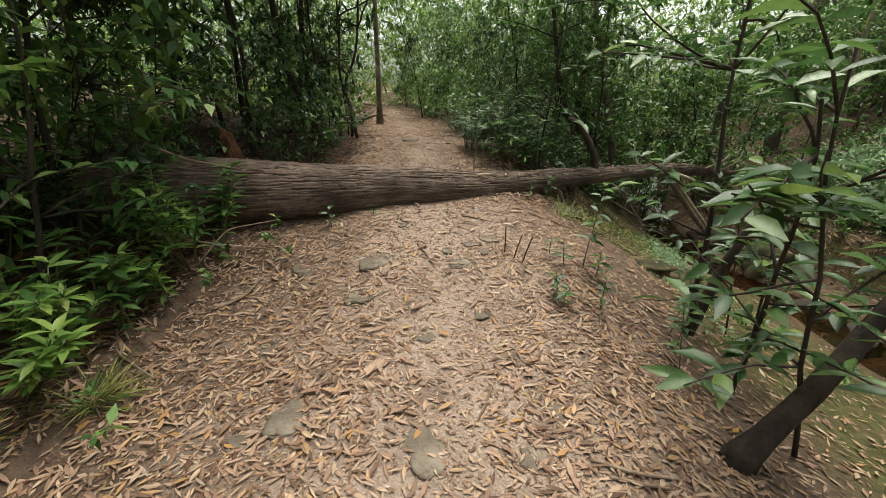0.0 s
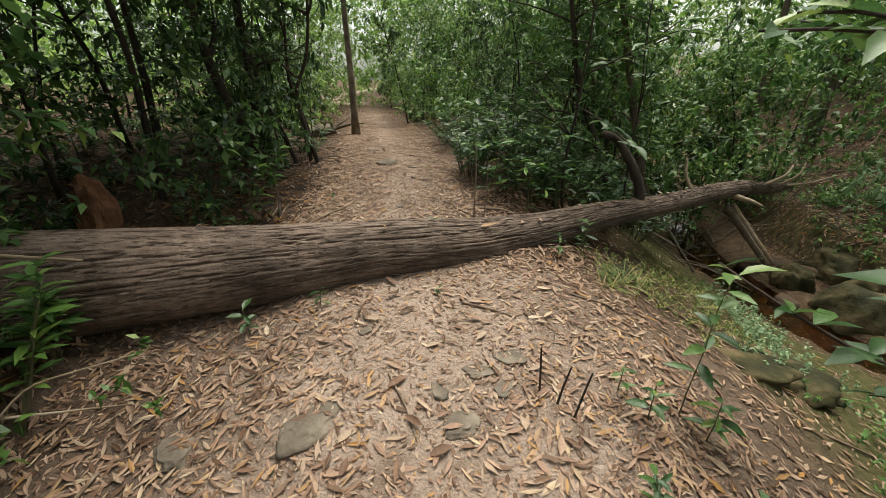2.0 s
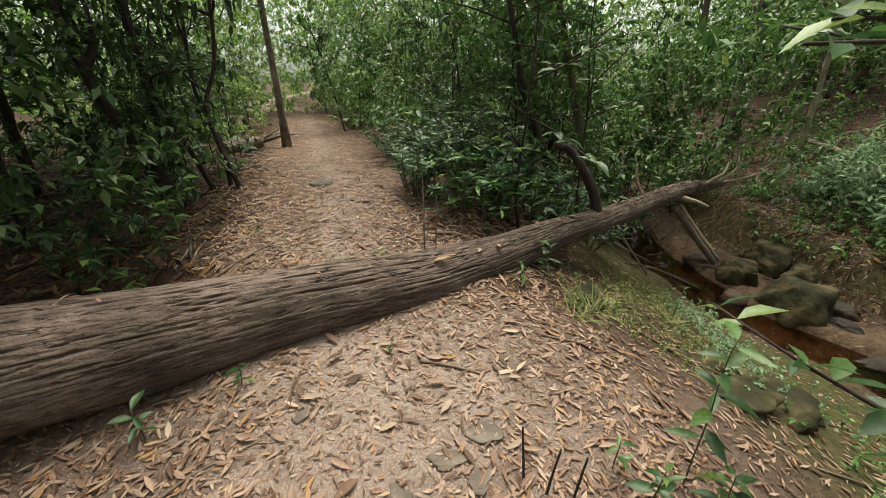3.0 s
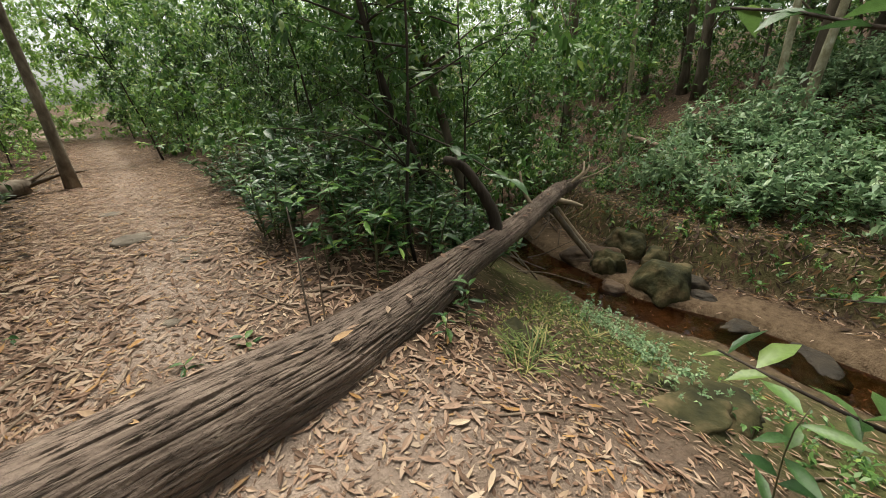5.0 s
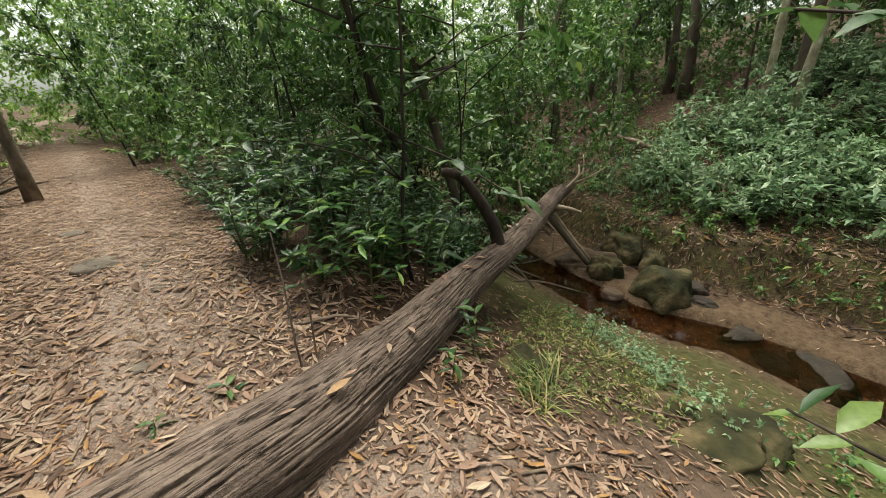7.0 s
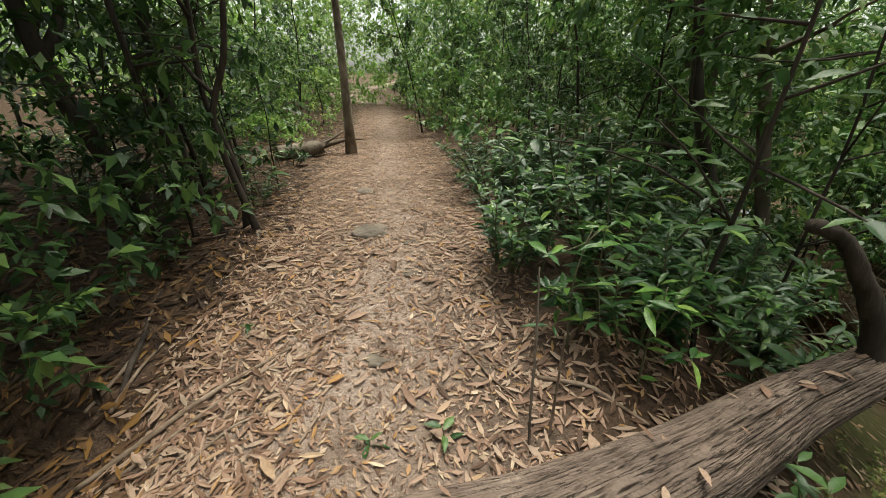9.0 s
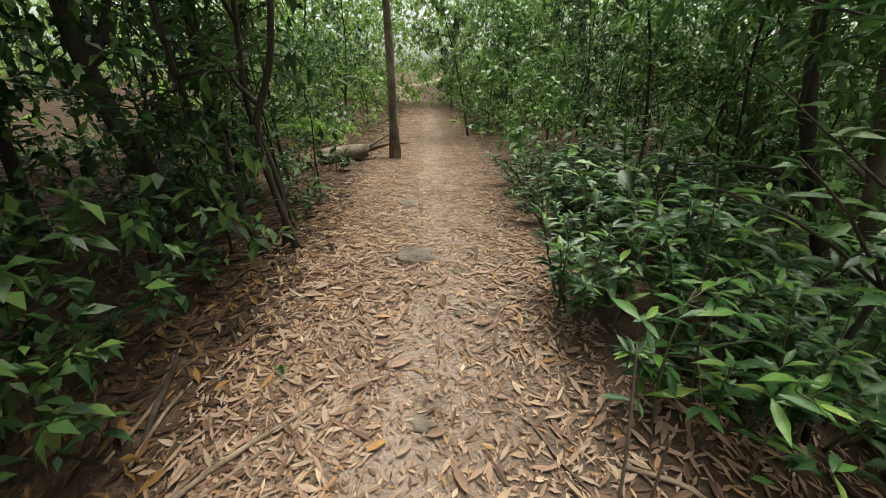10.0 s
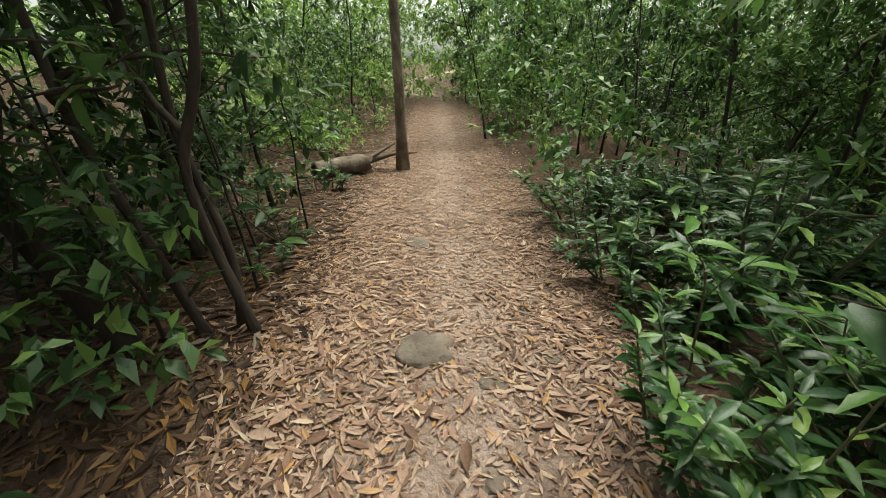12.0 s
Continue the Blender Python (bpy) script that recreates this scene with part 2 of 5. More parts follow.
def part(name, me, mat, parent=None, label=""):
    """One mesh object under a thing or a part."""
    if mat and not me.materials:
        me.materials.append(mat)
    ob = new(name, me)
    if parent:
        ob.parent = parent
    if label:
        tagged(ob, label)
    return ob


class Lump:
    """Vertices and faces gathered for one mesh."""

    def __init__(self):
        self.v, self.f, self.n = [], [], 0

    def add(self, v, f):
        self.v.append(np.asarray(v, float))
        self.f += [tuple(i + self.n for i in face) for face in f]
        self.n += len(v)

    def tube(self, pts, radii, sides=6, rough=0.0):
        pts = np.asarray(pts, float)
        d = np.gradient(pts, axis=0)
        d /= np.linalg.norm(d, axis=1)[:, None] + 1e-9
        ref = np.array([0.3, 0.2, 0.93]) if abs(d[0, 2]) < 0.8 else np.array([0.9, 0.3, 0.1])
        a = np.cross(d, ref)
        a /= np.linalg.norm(a, axis=1)[:, None] + 1e-9
        b = np.cross(d, a)
        th = np.arange(sides) * 2 * np.pi / sides
        r = np.asarray(radii, float)[:, None] * (1 + rough * rng.uniform(-1, 1, (len(pts), sides)))
        ring = pts[:, None] + r[..., None] * (a[:, None] * np.cos(th)[None, :, None] + b[:, None] * np.sin(th)[None, :, None])
        f = []
        for i in range(len(pts) - 1):
            for j in range(sides):
                k = (j + 1) % sides
                f.append((i * sides + j, i * sides + k, (i + 1) * sides + k, (i + 1) * sides + j))
        f.append(tuple(range(sides))[::-1])
        f.append(tuple((len(pts) - 1) * sides + j for j in range(sides)))
        self.add(ring.reshape(-1, 3), f)

    def leaves(self, at, way, up, length, width, fold=0.25, droop=0.25, fine=False, lite=False):
        """Pointed leaves folded along the midrib: at, way and up are rows of points and directions."""
        at, way, up = (np.asarray(q, float).reshape(-1, 3) for q in (at, way, up))
        n = len(at)
        length, width = np.broadcast_to(length, n)[:, None], np.broadcast_to(width, n)[:, None]
        way = way / (np.linalg.norm(way, axis=1)[:, None] + 1e-9)
        side = np.cross(way, up)
        side /= np.linalg.norm(side, axis=1)[:, None] + 1e-9
        nrm = np.cross(side, way)
        st = [(0.3, 0.8), (0.6, 0.9)] if fine else [(0.45, 1.0)]
        rows, cols = [at], 1
        for s, w in st:
            mid = at + way * length * s - nrm * (length * droop * s * s)
            rows += [mid + side * width * w / 2 + nrm * (width * fold), mid, mid - side * width * w / 2 + nrm * (width * fold)]
        rows.append(at + way * length - nrm * (length * droop))
        k = len(rows)
        v = np.stack(rows, 1).reshape(-1, 3)
        if lite:
            rows = [rows[0], rows[1], rows[4], rows[3]]
            k = 4
            v = np.stack(rows, 1).reshape(-1, 3)
        pat = [(0, 1, 2, 3)] if lite else [(0, 1, 2), (0, 2, 3), (1, 4, 2), (2, 4, 3)] if not fine else [(0, 1, 2), (0, 2, 3), (1, 4, 5, 2), (2, 5, 6, 3), (4, 7, 5), (5, 7, 6)]
        base = np.arange(n) * k + self.n
        self.v.append(v)
        for face in pat:
            self.f += list(zip(*[(base + i).tolist() for i in face]))
        self.n += n * k

    def mesh(self, name, smooth=True):
        return mesh_of(name, np.concatenate(self.v), self.f, smooth)


def unit(n):
    q = rng.normal(size=(n, 3))
    return q / np.linalg.norm(q, axis=1)[:, None]


# ---- the ground ----
KNOT_Y = [-40, -1, 1, 2.4, 3.2, 3.8, 4.5, 5.3, 6, 6.5, 7.6, 9.6, 12, 16, 22, 30, 400]
KNOT_Z = [-0.5, -0.22, -0.13, -0.08, 0.09, 0.2, 0.27, 0.43, 0.57, 0.61, 0.56, 0.52, 0.48, 0.5, 0.45, 0.5, 2.0]
CREEK_Y = [-40, -2, 2, 3, 4, 4.5, 5, 5.5, 6.3, 7, 8, 10, 12, 40]
CREEK_X = [9, 5.0, 4.5, 4.4, 4.4, 4.4, 4.18, 4.02, 4.1, 4.1, 4.4, 5.2, 6.2, 16]
TRAIL_Y = [-40, 0, 3, 5, 6, 7, 8, 10, 12.3, 14.5, 18, 22, 30]
TRAIL_X = [1.0, -0.1, -0.15, -0.4, -0.38, -0.48, -0.68, -1.02, -1.35, -1.75, -2.3, -3.6, -7.0]
WATER_Z = -1.0


def smooth(a):
    a = np.clip(a, 0, 1)
    return a * a * (3 - 2 * a)


def waves(x, y):
    return (np.sin(1.7 * x + 0.6 * y + 1) * np.sin(1.3 * y - 0.5 * x) * 0.5 + np.sin(4.1 * x - 2.3 * y) * np.sin(3.7 * y + 1.9 * x + 2) * 0.3
            + np.sin(9.3 * x + 5.1 * y) * np.sin(8.1 * y - 4.7 * x + 1) * 0.2)


def height(x, y):
    """The ground's height: a trail, a bank that falls to a creek bed on one side, a slope beyond."""
    x, y = np.asarray(x, float), np.asarray(y, float)
    g = np.interp(y, KNOT_Y, KNOT_Z)
    tx = np.interp(y, TRAIL_Y, TRAIL_X)
    xc = np.interp(y, CREEK_Y, CREEK_X)
    xe = tx + 1.15 + 1.2 * smooth((y - 5.0) / 4.0)
    xn, xf = xc - 0.36, xc + 1.0
    s = np.clip((x - xe) / (xn - xe), 0, 1)
    near = g + (WATER_Z + 0.05 - g) * (0.6 * s + 0.4 * smooth(s))
    bed = WATER_Z - 0.16
    far = WATER_Z + 0.02 + 0.62 * smooth((x - xf) / 0.5) + 1.05 * smooth((x - xf - 0.4) / 4.2) + 0.16 * np.maximum(x - xf - 3.5, 0)
    far = np.minimum(far, 6 + 0.01 * x)
    z = np.where(x < xn, near, np.where(x < xf, np.where(x < xc + 0.15, bed + 0.18 * (np.clip(xc - x, 0, 1) / 0.36) ** 2, bed + 0.24 * smooth((x - xc - 0.15) / 0.22)), far))
    left = np.clip(tx - 1.5 - x, 0, 60)
    z = z + 0.16 * smooth(left / 1.5) + 0.05 * np.minimum(left, 12) - 0.06 * smooth((tx - 0.35 - x) / 0.6) * (y < 5) * (x > tx - 1.6)
    off = np.clip((np.abs(x - tx) - 0.7) / 1.0, 0.18, 1)
    return z + 0.05 * off * waves(x, y) + 0.012 * waves(3.3 * x + 5, 3.1 * y)


def ground_z(x, y):
    return float(height(x, y))


def axis(lo, hi, step, reach):
    a = list(np.arange(lo, hi + 1e-6, step))
    d = step
    while a[-1] < reach:
        d *= 1.18
        a.append(a[-1] + d)
    d = step
    while a[0] > -reach:
        d *= 1.18
        a.insert(0, a[0] - d)
    return np.array(a)


def build_ground():
    gx, gy = axis(-3.4, 7.4, 0.075, 600), axis(-0.6, 12.0, 0.075, 600)
    X, Y = np.meshgrid(gx, gy)
    Z = height(X, Y)
    nx, ny = len(gx), len(gy)
    v = np.stack([X, Y, Z], -1).reshape(-1, 3)
    i = np.arange((ny - 1) * (nx - 1))
    a = (i // (nx - 1)) * nx + i % (nx - 1)
    me = mesh_of("ground", v, list(zip(a.tolist(), (a + 1).tolist(), (a + nx + 1).tolist(), (a + nx).tolist())))
    tx, xc = np.interp(Y, TRAIL_Y, TRAIL_X), np.interp(Y, CREEK_Y, CREEK_X)
    early = smooth((4.7 - Y) / 0.8)
    worn = np.exp(-((X - tx - 0.12 - 0.1 * early) / (0.6 + 0.75 * early)) ** 2)
    moss = smooth((X - 1.6) / 1.0) * smooth((xc - 0.3 - X) / 0.5) * (Y < 9) + 0.9 * smooth((X - xc - 1.0) / 0.2) * smooth((xc + 2.5 - X) / 1.0)
    sand = np.exp(-((X - xc - 0.3) / 0.75) ** 2)
    for key, q in (("worn", worn), ("moss", moss), ("sand", sand)):
        me.attributes.new(key, "FLOAT", "POINT").data.foreach_set("value", np.clip(q, 0, 1).ravel())
    return tagged(part("ground", me, M_SOIL), "brown forest floor with a trodden pale trail", "ground", kind="structure")


ground = build_ground()


def build_water():
    ys = np.arange(-4, 13, 0.25)
    xc = np.interp(ys, CREEK_Y, CREEK_X)
    v, f = [], []
    for x, y in zip(xc, ys):
        v += [(x - 0.85, y, WATER_Z), (x + 0.85, y, WATER_Z)]
    for i in range(len(ys) - 1):
        f.append((2 * i, 2 * i + 1, 2 * i + 3, 2 * i + 2))
    return tagged(part("water", mesh_of("water", v, f), M_WATER), "shallow tea-brown creek water over sand", "water", kind="structure")


build_water()


# ---- the fallen log ----
LOG = [(-2.9, 3.54, 0.46, 0.36), (-2.6, 3.637, 0.448, 0.345), (-1.8, 3.901, 0.412, 0.299), (-1.0, 4.151, 0.381, 0.252), (-0.3, 4.372, 0.378, 0.204), (0.4, 4.6, 0.325, 0.19), (1.0, 4.873, 0.315, 0.157), (1.5, 5.125, 0.345, 0.124),
       (2.0, 5.338, 0.349, 0.104), (2.5, 5.588, 0.34, 0.095), (3.1, 5.959, 0.324, 0.094), (3.8, 6.403, 0.271, 0.09), (4.6, 6.884, 0.139, 0.07), (5.2, 7.25, 0.08, 0.04)]


def along(keys, n):
    """A smooth line through keyed rows, n rows of it."""
    keys = np.asarray(keys, float)
    d = np.r_[0, np.cumsum(np.linalg.norm(np.diff(keys[:, :3], axis=0), axis=1))]
    s = np.linspace(0, d[-1], n)
    out = np.stack([np.interp(s, d, keys[:, i]) for i in range(keys.shape[1])], 1)
    for _ in range(max(2, n // 40)):
        out[1:-1] = 0.25 * out[:-2] + 0.5 * out[1:-1] + 0.25 * out[2:]
    return out, s


def build_log():
    rings, sides = 360, 200
    ax, s = along(LOG, rings)
    c, r = ax[:, :3], ax[:, 3]
    d = np.gradient(c, axis=0)
    d /= np.linalg.norm(d, axis=1)[:, None]
    side = np.cross(d, (0, 0, 1.0))
    side /= np.linalg.norm(side, axis=1)[:, None]
    up = np.cross(side, d)
    v, furrow, grain = [], [], []
    for i in range(rings):
        for j in range(sides):
            a = 2 * math.pi * j / sides + 0.04 * s[i]
            p = Vector((math.cos(a), math.sin(a), 0))
            k = 7.5
            w = 0.35 * noise.noise(Vector((p.x * 2, p.y * 2, s[i] * 0.8)))
            q = noise.noise(Vector((p.x * k + w, p.y * k + w, s[i] * 1.1)))
            q2 = noise.noise(Vector((p.x * k * 1.9 + 7 + w, p.y * k * 1.9 + w, s[i] * 1.9)))
            cut = max(0.0, 1 - abs(q) * 19.0) + max(0.0, 1 - abs(q2) * 18) * 0.5
            lump = 0.06 * noise.noise(Vector((p.x, p.y, s[i] * 0.9 + 3)))
            f = min(1.0, cut)
            rr = r[i] * (1 + lump) - 0.01 * f * min(1.0, r[i] / 0.14) + 0.006 * q2
            if s[i] < 0.25:
                rr *= 0.8 + 0.2 * math.sqrt(s[i] / 0.25)
            v.append(c[i] + rr * (side[i] * math.cos(a) + up[i] * math.sin(a)))
            furrow.append(f * 0.9)
            grain += [p.x * 7.5 + w, p.y * 7.5 + w, s[i] * 1.7]
    f = []
    for i in range(rings - 1):
        for j in range(sides):
            k = (j + 1) % sides
            f.append((i * sides + j, (i + 1) * sides + j, (i + 1) * sides + k, i * sides + k))
    f += [tuple(range(sides)), tuple((rings - 1) * sides + j for j in reversed(range(sides)))]
    me = mesh_of("log_trunk", v, f)
    me.attributes.new("furrow", "FLOAT", "POINT").data.foreach_set("value", furrow)
    me.attributes.new("grain", "FLOAT_VECTOR", "POINT").data.foreach_set("vector", grain)
    base = tagged(new("fallen_log"), "fallen tree trunk with furrowed grey-brown bark lying across the trail", "log")
    part("trunk", me, M_LOG, base)
    L = Lump()
    L.tube(along([(2.0, 5.34, 0.36, 0.07), (1.99, 5.36, 0.55, 0.05), (1.9, 5.39, 0.74, 0.045), (1.78, 5.41, 0.92, 0.042), (1.7, 5.42, 1.0, 0.04), (1.6, 5.44, 1.02, 0.03)], 26)[0][:, :3], np.linspace(0.052, 0.03, 26), 12, 0.12)
    part("branch_stub", L.mesh("branch_stub"), M_BARK_DARK, base, "dark snapped branch stub with a hooked tip")
    for pts, r in (([(4.2, 6.62, 0.22), (4.5, 6.62, 0.36), (4.75, 6.85, 0.44)], 0.022), ([(4.7, 6.95, 0.14), (4.95, 6.9, 0.3), (5.15, 7.1, 0.5)], 0.018), ([(4.9, 7.05, 0.12), (5.2, 7.0, 0.16), (5.5, 6.95, 0.28)], 0.018),
                   ([(2.75, 5.75, 0.4), (2.7, 5.85, 0.56), (2.72, 5.9, 0.72)], 0.022), ([(3.5, 6.2, 0.24), (3.68, 6.04, 0.2), (3.75, 5.98, 0.16)], 0.035)):
        L = Lump()
        q = along([(*p, 0) for p in pts], 9)[0][:, :3]
        L.tube(q, np.linspace(r, r * 0.45, 9), 8, 0.12)
        part("broken_branch", L.mesh("broken_branch"), M_WOOD_RAW, base, "pale broken branch end")
    return base


build_log()


# ---- trees and shrubs ----
def wander(start, way, length, n, jitter, lift=0.0):
    p, d, out = np.array(start, float), np.array(way, float), []
    d /= np.linalg.norm(d)
    for i in range(n):
        out.append(p.copy())
        d = d + rng.normal(0, jitter, 3) + np.array([0, 0, lift])
        d /= np.linalg.norm(d)
        p = p + d * length / (n - 1)
    return np.array(out)


def leafy(L, twig, count, length, ratio, spread=0.9, fine=False, droop=0.3, flat=0.6):
    """Leaves along a twig, mostly toward its tip."""
    n = len(twig)
    u = rng.uniform(0.15, 1, count) ** 0.8 * (n - 1)
    i = np.minimum(u.astype(int), n - 2)
    at = twig[i] + (twig[i + 1] - twig[i]) * (u - i)[:, None]
    d = twig[i + 1] - twig[i]
    d /= np.linalg.norm(d, axis=1)[:, None] + 1e-9
    way = d * 0.6 + unit(count) * spread + np.array([0, 0, -0.1])
    up = unit(count) * (1 - flat) + np.array([0, 0, 1.0])
    ln = length * rng.uniform(0.6, 1.25, count)
    L.leaves(at, way, up, ln, ln * ratio, 0.18, droop, fine, lite=not fine)


def tree(label, seed, tall, girth, leaf_mat, bark, leaf=0.1, ratio=0.46, limbs=9, twigs=5, per_twig=22, low=0.25, reach=0.9, lean=(0, 0), name="understory_tree", group="", category="tree", fine=False, wiggle=0.05):
    """A tapered trunk, its limbs and a loose crown of single leaves."""
    global rng
    rng = np.random.default_rng(seed)
    base = tagged(new(name), label, category, group)
    n = 16
    trunk = wander((0, 0, -0.08), (lean[0], lean[1], 1), tall, n, wiggle, 0.02)
    L = Lump()
    rad = girth * (1 - 0.75 * np.linspace(0, 1, n))
    rad[0] *= 1.5
    rad[1] *= 1.12
    L.tube(trunk, rad, 8, 0.06)
    part("trunk", L.mesh("trunk"), bark, base)
    crown = Lump()
    for k in range(limbs):
        wood = Lump()
        u = low + (1 - low) * (k + rng.uniform(0, 0.8)) / limbs
        i = min(int(u * (n - 1)), n - 2)
        a = rng.uniform(0, 2 * math.pi)
        ln = reach * (1.15 - 0.6 * u) * rng.uniform(0.6, 1.2)
        limb = wander(trunk[i], (math.cos(a), math.sin(a), rng.uniform(0.2, 0.9)), ln, 7, 0.13)
        wood.tube(limb, np.linspace(min(girth * 0.4, 0.02), 0.003, 7), 4)
        for q in range(twigs):
            j = 1 + int(rng.uniform(0.2, 1) * 5)
            tw = wander(limb[j], unit(1)[0] + (limb[6] - limb[0]) * 0.8, ln * rng.uniform(0.35, 0.6), 5, 0.15, -0.03)
            wood.tube(tw[::2], (0.004, 0.003, 0.0015), 3)
            leafy(crown, tw, per_twig, leaf, ratio, fine=fine)
        part("limb", wood.mesh("limb"), bark, base)
    part("crown", crown.mesh("crown"), leaf_mat, base)
    return base


def shrub(label, seed, tall, wide, leaf_mat, stems=9, leaf=0.15, ratio=0.27, whorl=9, tiers=5, name="shrub", group="", fine=True):
    """Stems that fan out from the ground, with whorls of long leaves."""
    global rng
    rng = np.random.default_rng(seed)
    base = tagged(new(name), label, "shrub", group)
    foliage = Lump()
    for k in range(stems):
        wood = Lump()
        a = rng.uniform(0, 2 * math.pi)
        q = rng.uniform(0, 1) ** 0.7
        stem = wander((0.1 * math.cos(a), 0.1 * math.sin(a), -0.03), (math.cos(a) * q * wide / tall, math.sin(a) * q * wide / tall, 1), tall * rng.uniform(0.65, 1.1), 10, 0.06)
        wood.tube(stem, np.linspace(0.009, 0.003, 10), 4)
        part("stem", wood.mesh("stem"), M_STEM, base)
        for t in range(tiers):
            u = 9 * (0.3 + 0.7 * (t + rng.uniform(0.3, 1)) / tiers)
            i = min(int(u), 8)
            at = stem[i] + (stem[i + 1] - stem[i]) * (u - i)
            m = whorl + int(rng.integers(-2, 3))
            th = np.arange(m) * 2.4 + rng.uniform(0, 6)
            d = stem[min(i + 1, 9)] - stem[i]
            way = np.stack([np.cos(th), np.sin(th), rng.uniform(-0.1, 0.75, m)], 1) + d / np.linalg.norm(d) * 0.25
            ln = leaf * rng.uniform(0.55, 1.2, m)
            foliage.leaves(at + d * rng.uniform(-0.6, 0.6, (m, 1)), way, np.tile((0, 0, 1.0), (m, 1)) + 0.35 * unit(m), ln, ln * ratio, 0.16, 0.3, fine, lite=not fine)
    part("foliage", foliage.mesh("foliage"), leaf_mat, base)
    return base


def placed(ob, x, y, turn=0.0, size=1.0, lean=0.0, sink=0.0):
    ob.matrix_basis = pose(x, y, ground_z(x, y) - sink, lean, 0, turn) @ Matrix.Scale(size, 4)
    return ob


def scatter(kinds, spots, group, lo=0.8, hi=1.25):
    """Copies of the built kinds over the spots; the first ones are the built things themselves."""
    used = set()
    for x, y in spots:
        k = int(rng.integers(len(kinds)))
        m = pose(x, y, ground_z(x, y), rng.uniform(-6, 6), rng.uniform(-6, 6), rng.uniform(0, 360)) @ Matrix.Scale(rng.uniform(lo, hi), 4)
        if k in used:
            ob = copy_thing(kinds[k], m)
        else:
            kinds[k].matrix_basis = m
            used.add(k)
            ob = kinds[k]
        tagged(ob, group=group)
    for k, ob in enumerate(kinds):
        if k not in used:
            for o in (*ob.children_recursive, ob):
                bpy.data.objects.remove(o)


def spots(n, x0, x1, y0, y1, gap, seed, keep=lambda x, y: True):
    r, out = np.random.default_rng(seed), []
    for _ in range(n * 30):
        x, y = r.uniform(x0, x1), r.uniform(y0, y1)
        if keep(x, y) and all((x - a) ** 2 + (y - b) ** 2 > gap * gap for a, b in out):
            out.append((x, y))
        if len(out) == n:
            break
    return out


def trail_x(y):
    return float(np.interp(y, TRAIL_Y, TRAIL_X))


def creek_x(y):
    return float(np.interp(y, CREEK_Y, CREEK_X))


def sprigs(name, label, n, where, mat, seed, per=11, leaf=0.1, ratio=0.46, size=0.22, rise=0.3, category="foliage", stems=None):
    """Uncountable foliage: short twigs, each with a row of leaves, joined into one thing of kind stuff."""
    global rng
    rng = np.random.default_rng(seed)
    at = where(rng, n)
    n = len(at)
    d = unit(n) + np.array([0, 0, rise])
    d /= np.linalg.norm(d, axis=1)[:, None]
    u = rng.uniform(0, 1, (n, per))
    scale = rng.uniform(0.6, 1.3, (n, 1))
    p = at[:, None] + d[:, None] * (u * size * scale)[..., None]
    way = d[:, None] * 0.55 + unit(n * per).reshape(n, per, 3) * 0.9 + np.array([0, 0, -0.12])
    ln = (leaf * scale * rng.uniform(0.65, 1.2, (n, per))).ravel()
    L = Lump()
    L.leaves(p.reshape(-1, 3), way.reshape(-1, 3), np.array([0, 0, 1.0]) + 0.5 * unit(n * per), ln, ln * ratio, 0.18, 0.28, lite=True)
    return tagged(part(name, L.mesh(name), mat), label, category, kind="stuff")


def cloud(x0, x1, y0, y1, lo, hi, keep=None, clump=1.1, power=1.0, cut=0.42):
    """Places of twigs: an uneven cloud over the ground between two heights, with gaps."""
    def where(r, n):
        x, y = r.uniform(x0, x1, n * 4), r.uniform(y0, y1, n * 4)
        h = lo + (hi - lo) * r.uniform(0, 1, n * 4) ** power
        z = height(x, y) + h
        q = 0.5 + 0.5 * np.sin(x * 2.1 / clump + 1.7 * np.sin(y * 1.3 / clump)) * np.sin(y * 1.9 / clump + 1.3 * np.sin(h * 2.2 / clump)) + 0.25 * np.sin(h * 3.1 / clump + x)
        ok = q + r.normal(0, 0.12, n * 4) > cut
        if keep:
            ok &= keep(x, y, h)
        return np.stack([x, y, z], 1)[ok][:n]
    return where


def tx_of(y):
    return np.interp(y, TRAIL_Y, TRAIL_X)


def cx_of(y):
    return np.interp(y, CREEK_Y, CREEK_X)


# ---- the wood, thicket by thicket ----
THIN = "slender dark-stemmed understory tree with small dark green leaves"
dark_kinds = [tree(THIN, 100 + i, 2.9 + 0.5 * i, 0.016 + 0.003 * i, M_LEAF_MID if i % 2 else M_LEAF_DARK_SHADE, M_BARK_DARK, leaf=0.085, limbs=9, twigs=7, per_twig=11, low=0.22, reach=0.9) for i in range(4)]
rng = np.random.default_rng(11)
scatter(dark_kinds, spots(20, -5.0, -1.2, 4.7, 17, 0.36, 1, lambda x, y: x < trail_x(y) - 0.85 - 0.25 * (y > 8) and not (x > -2.6 and y > 8.2 and y < 12)), "trees of the dark thicket")

front_kinds = [tree("small forest tree with loose mid-green leaves", 130 + i, 2.6 + 0.6 * i, 0.018, M_LEAF_DARK_SHADE if i else M_LEAF_MID, M_BARK_DARK, leaf=0.09, limbs=9, twigs=8, per_twig=16, low=0.08, reach=0.95) for i in range(3)]
rng = np.random.default_rng(12)
scatter(front_kinds, spots(30, -7, -2.3, -2.0, 4.6, 0.6, 2, lambda x, y: x < -2.5 or y > 2.8), "trees beside the start of the trail")

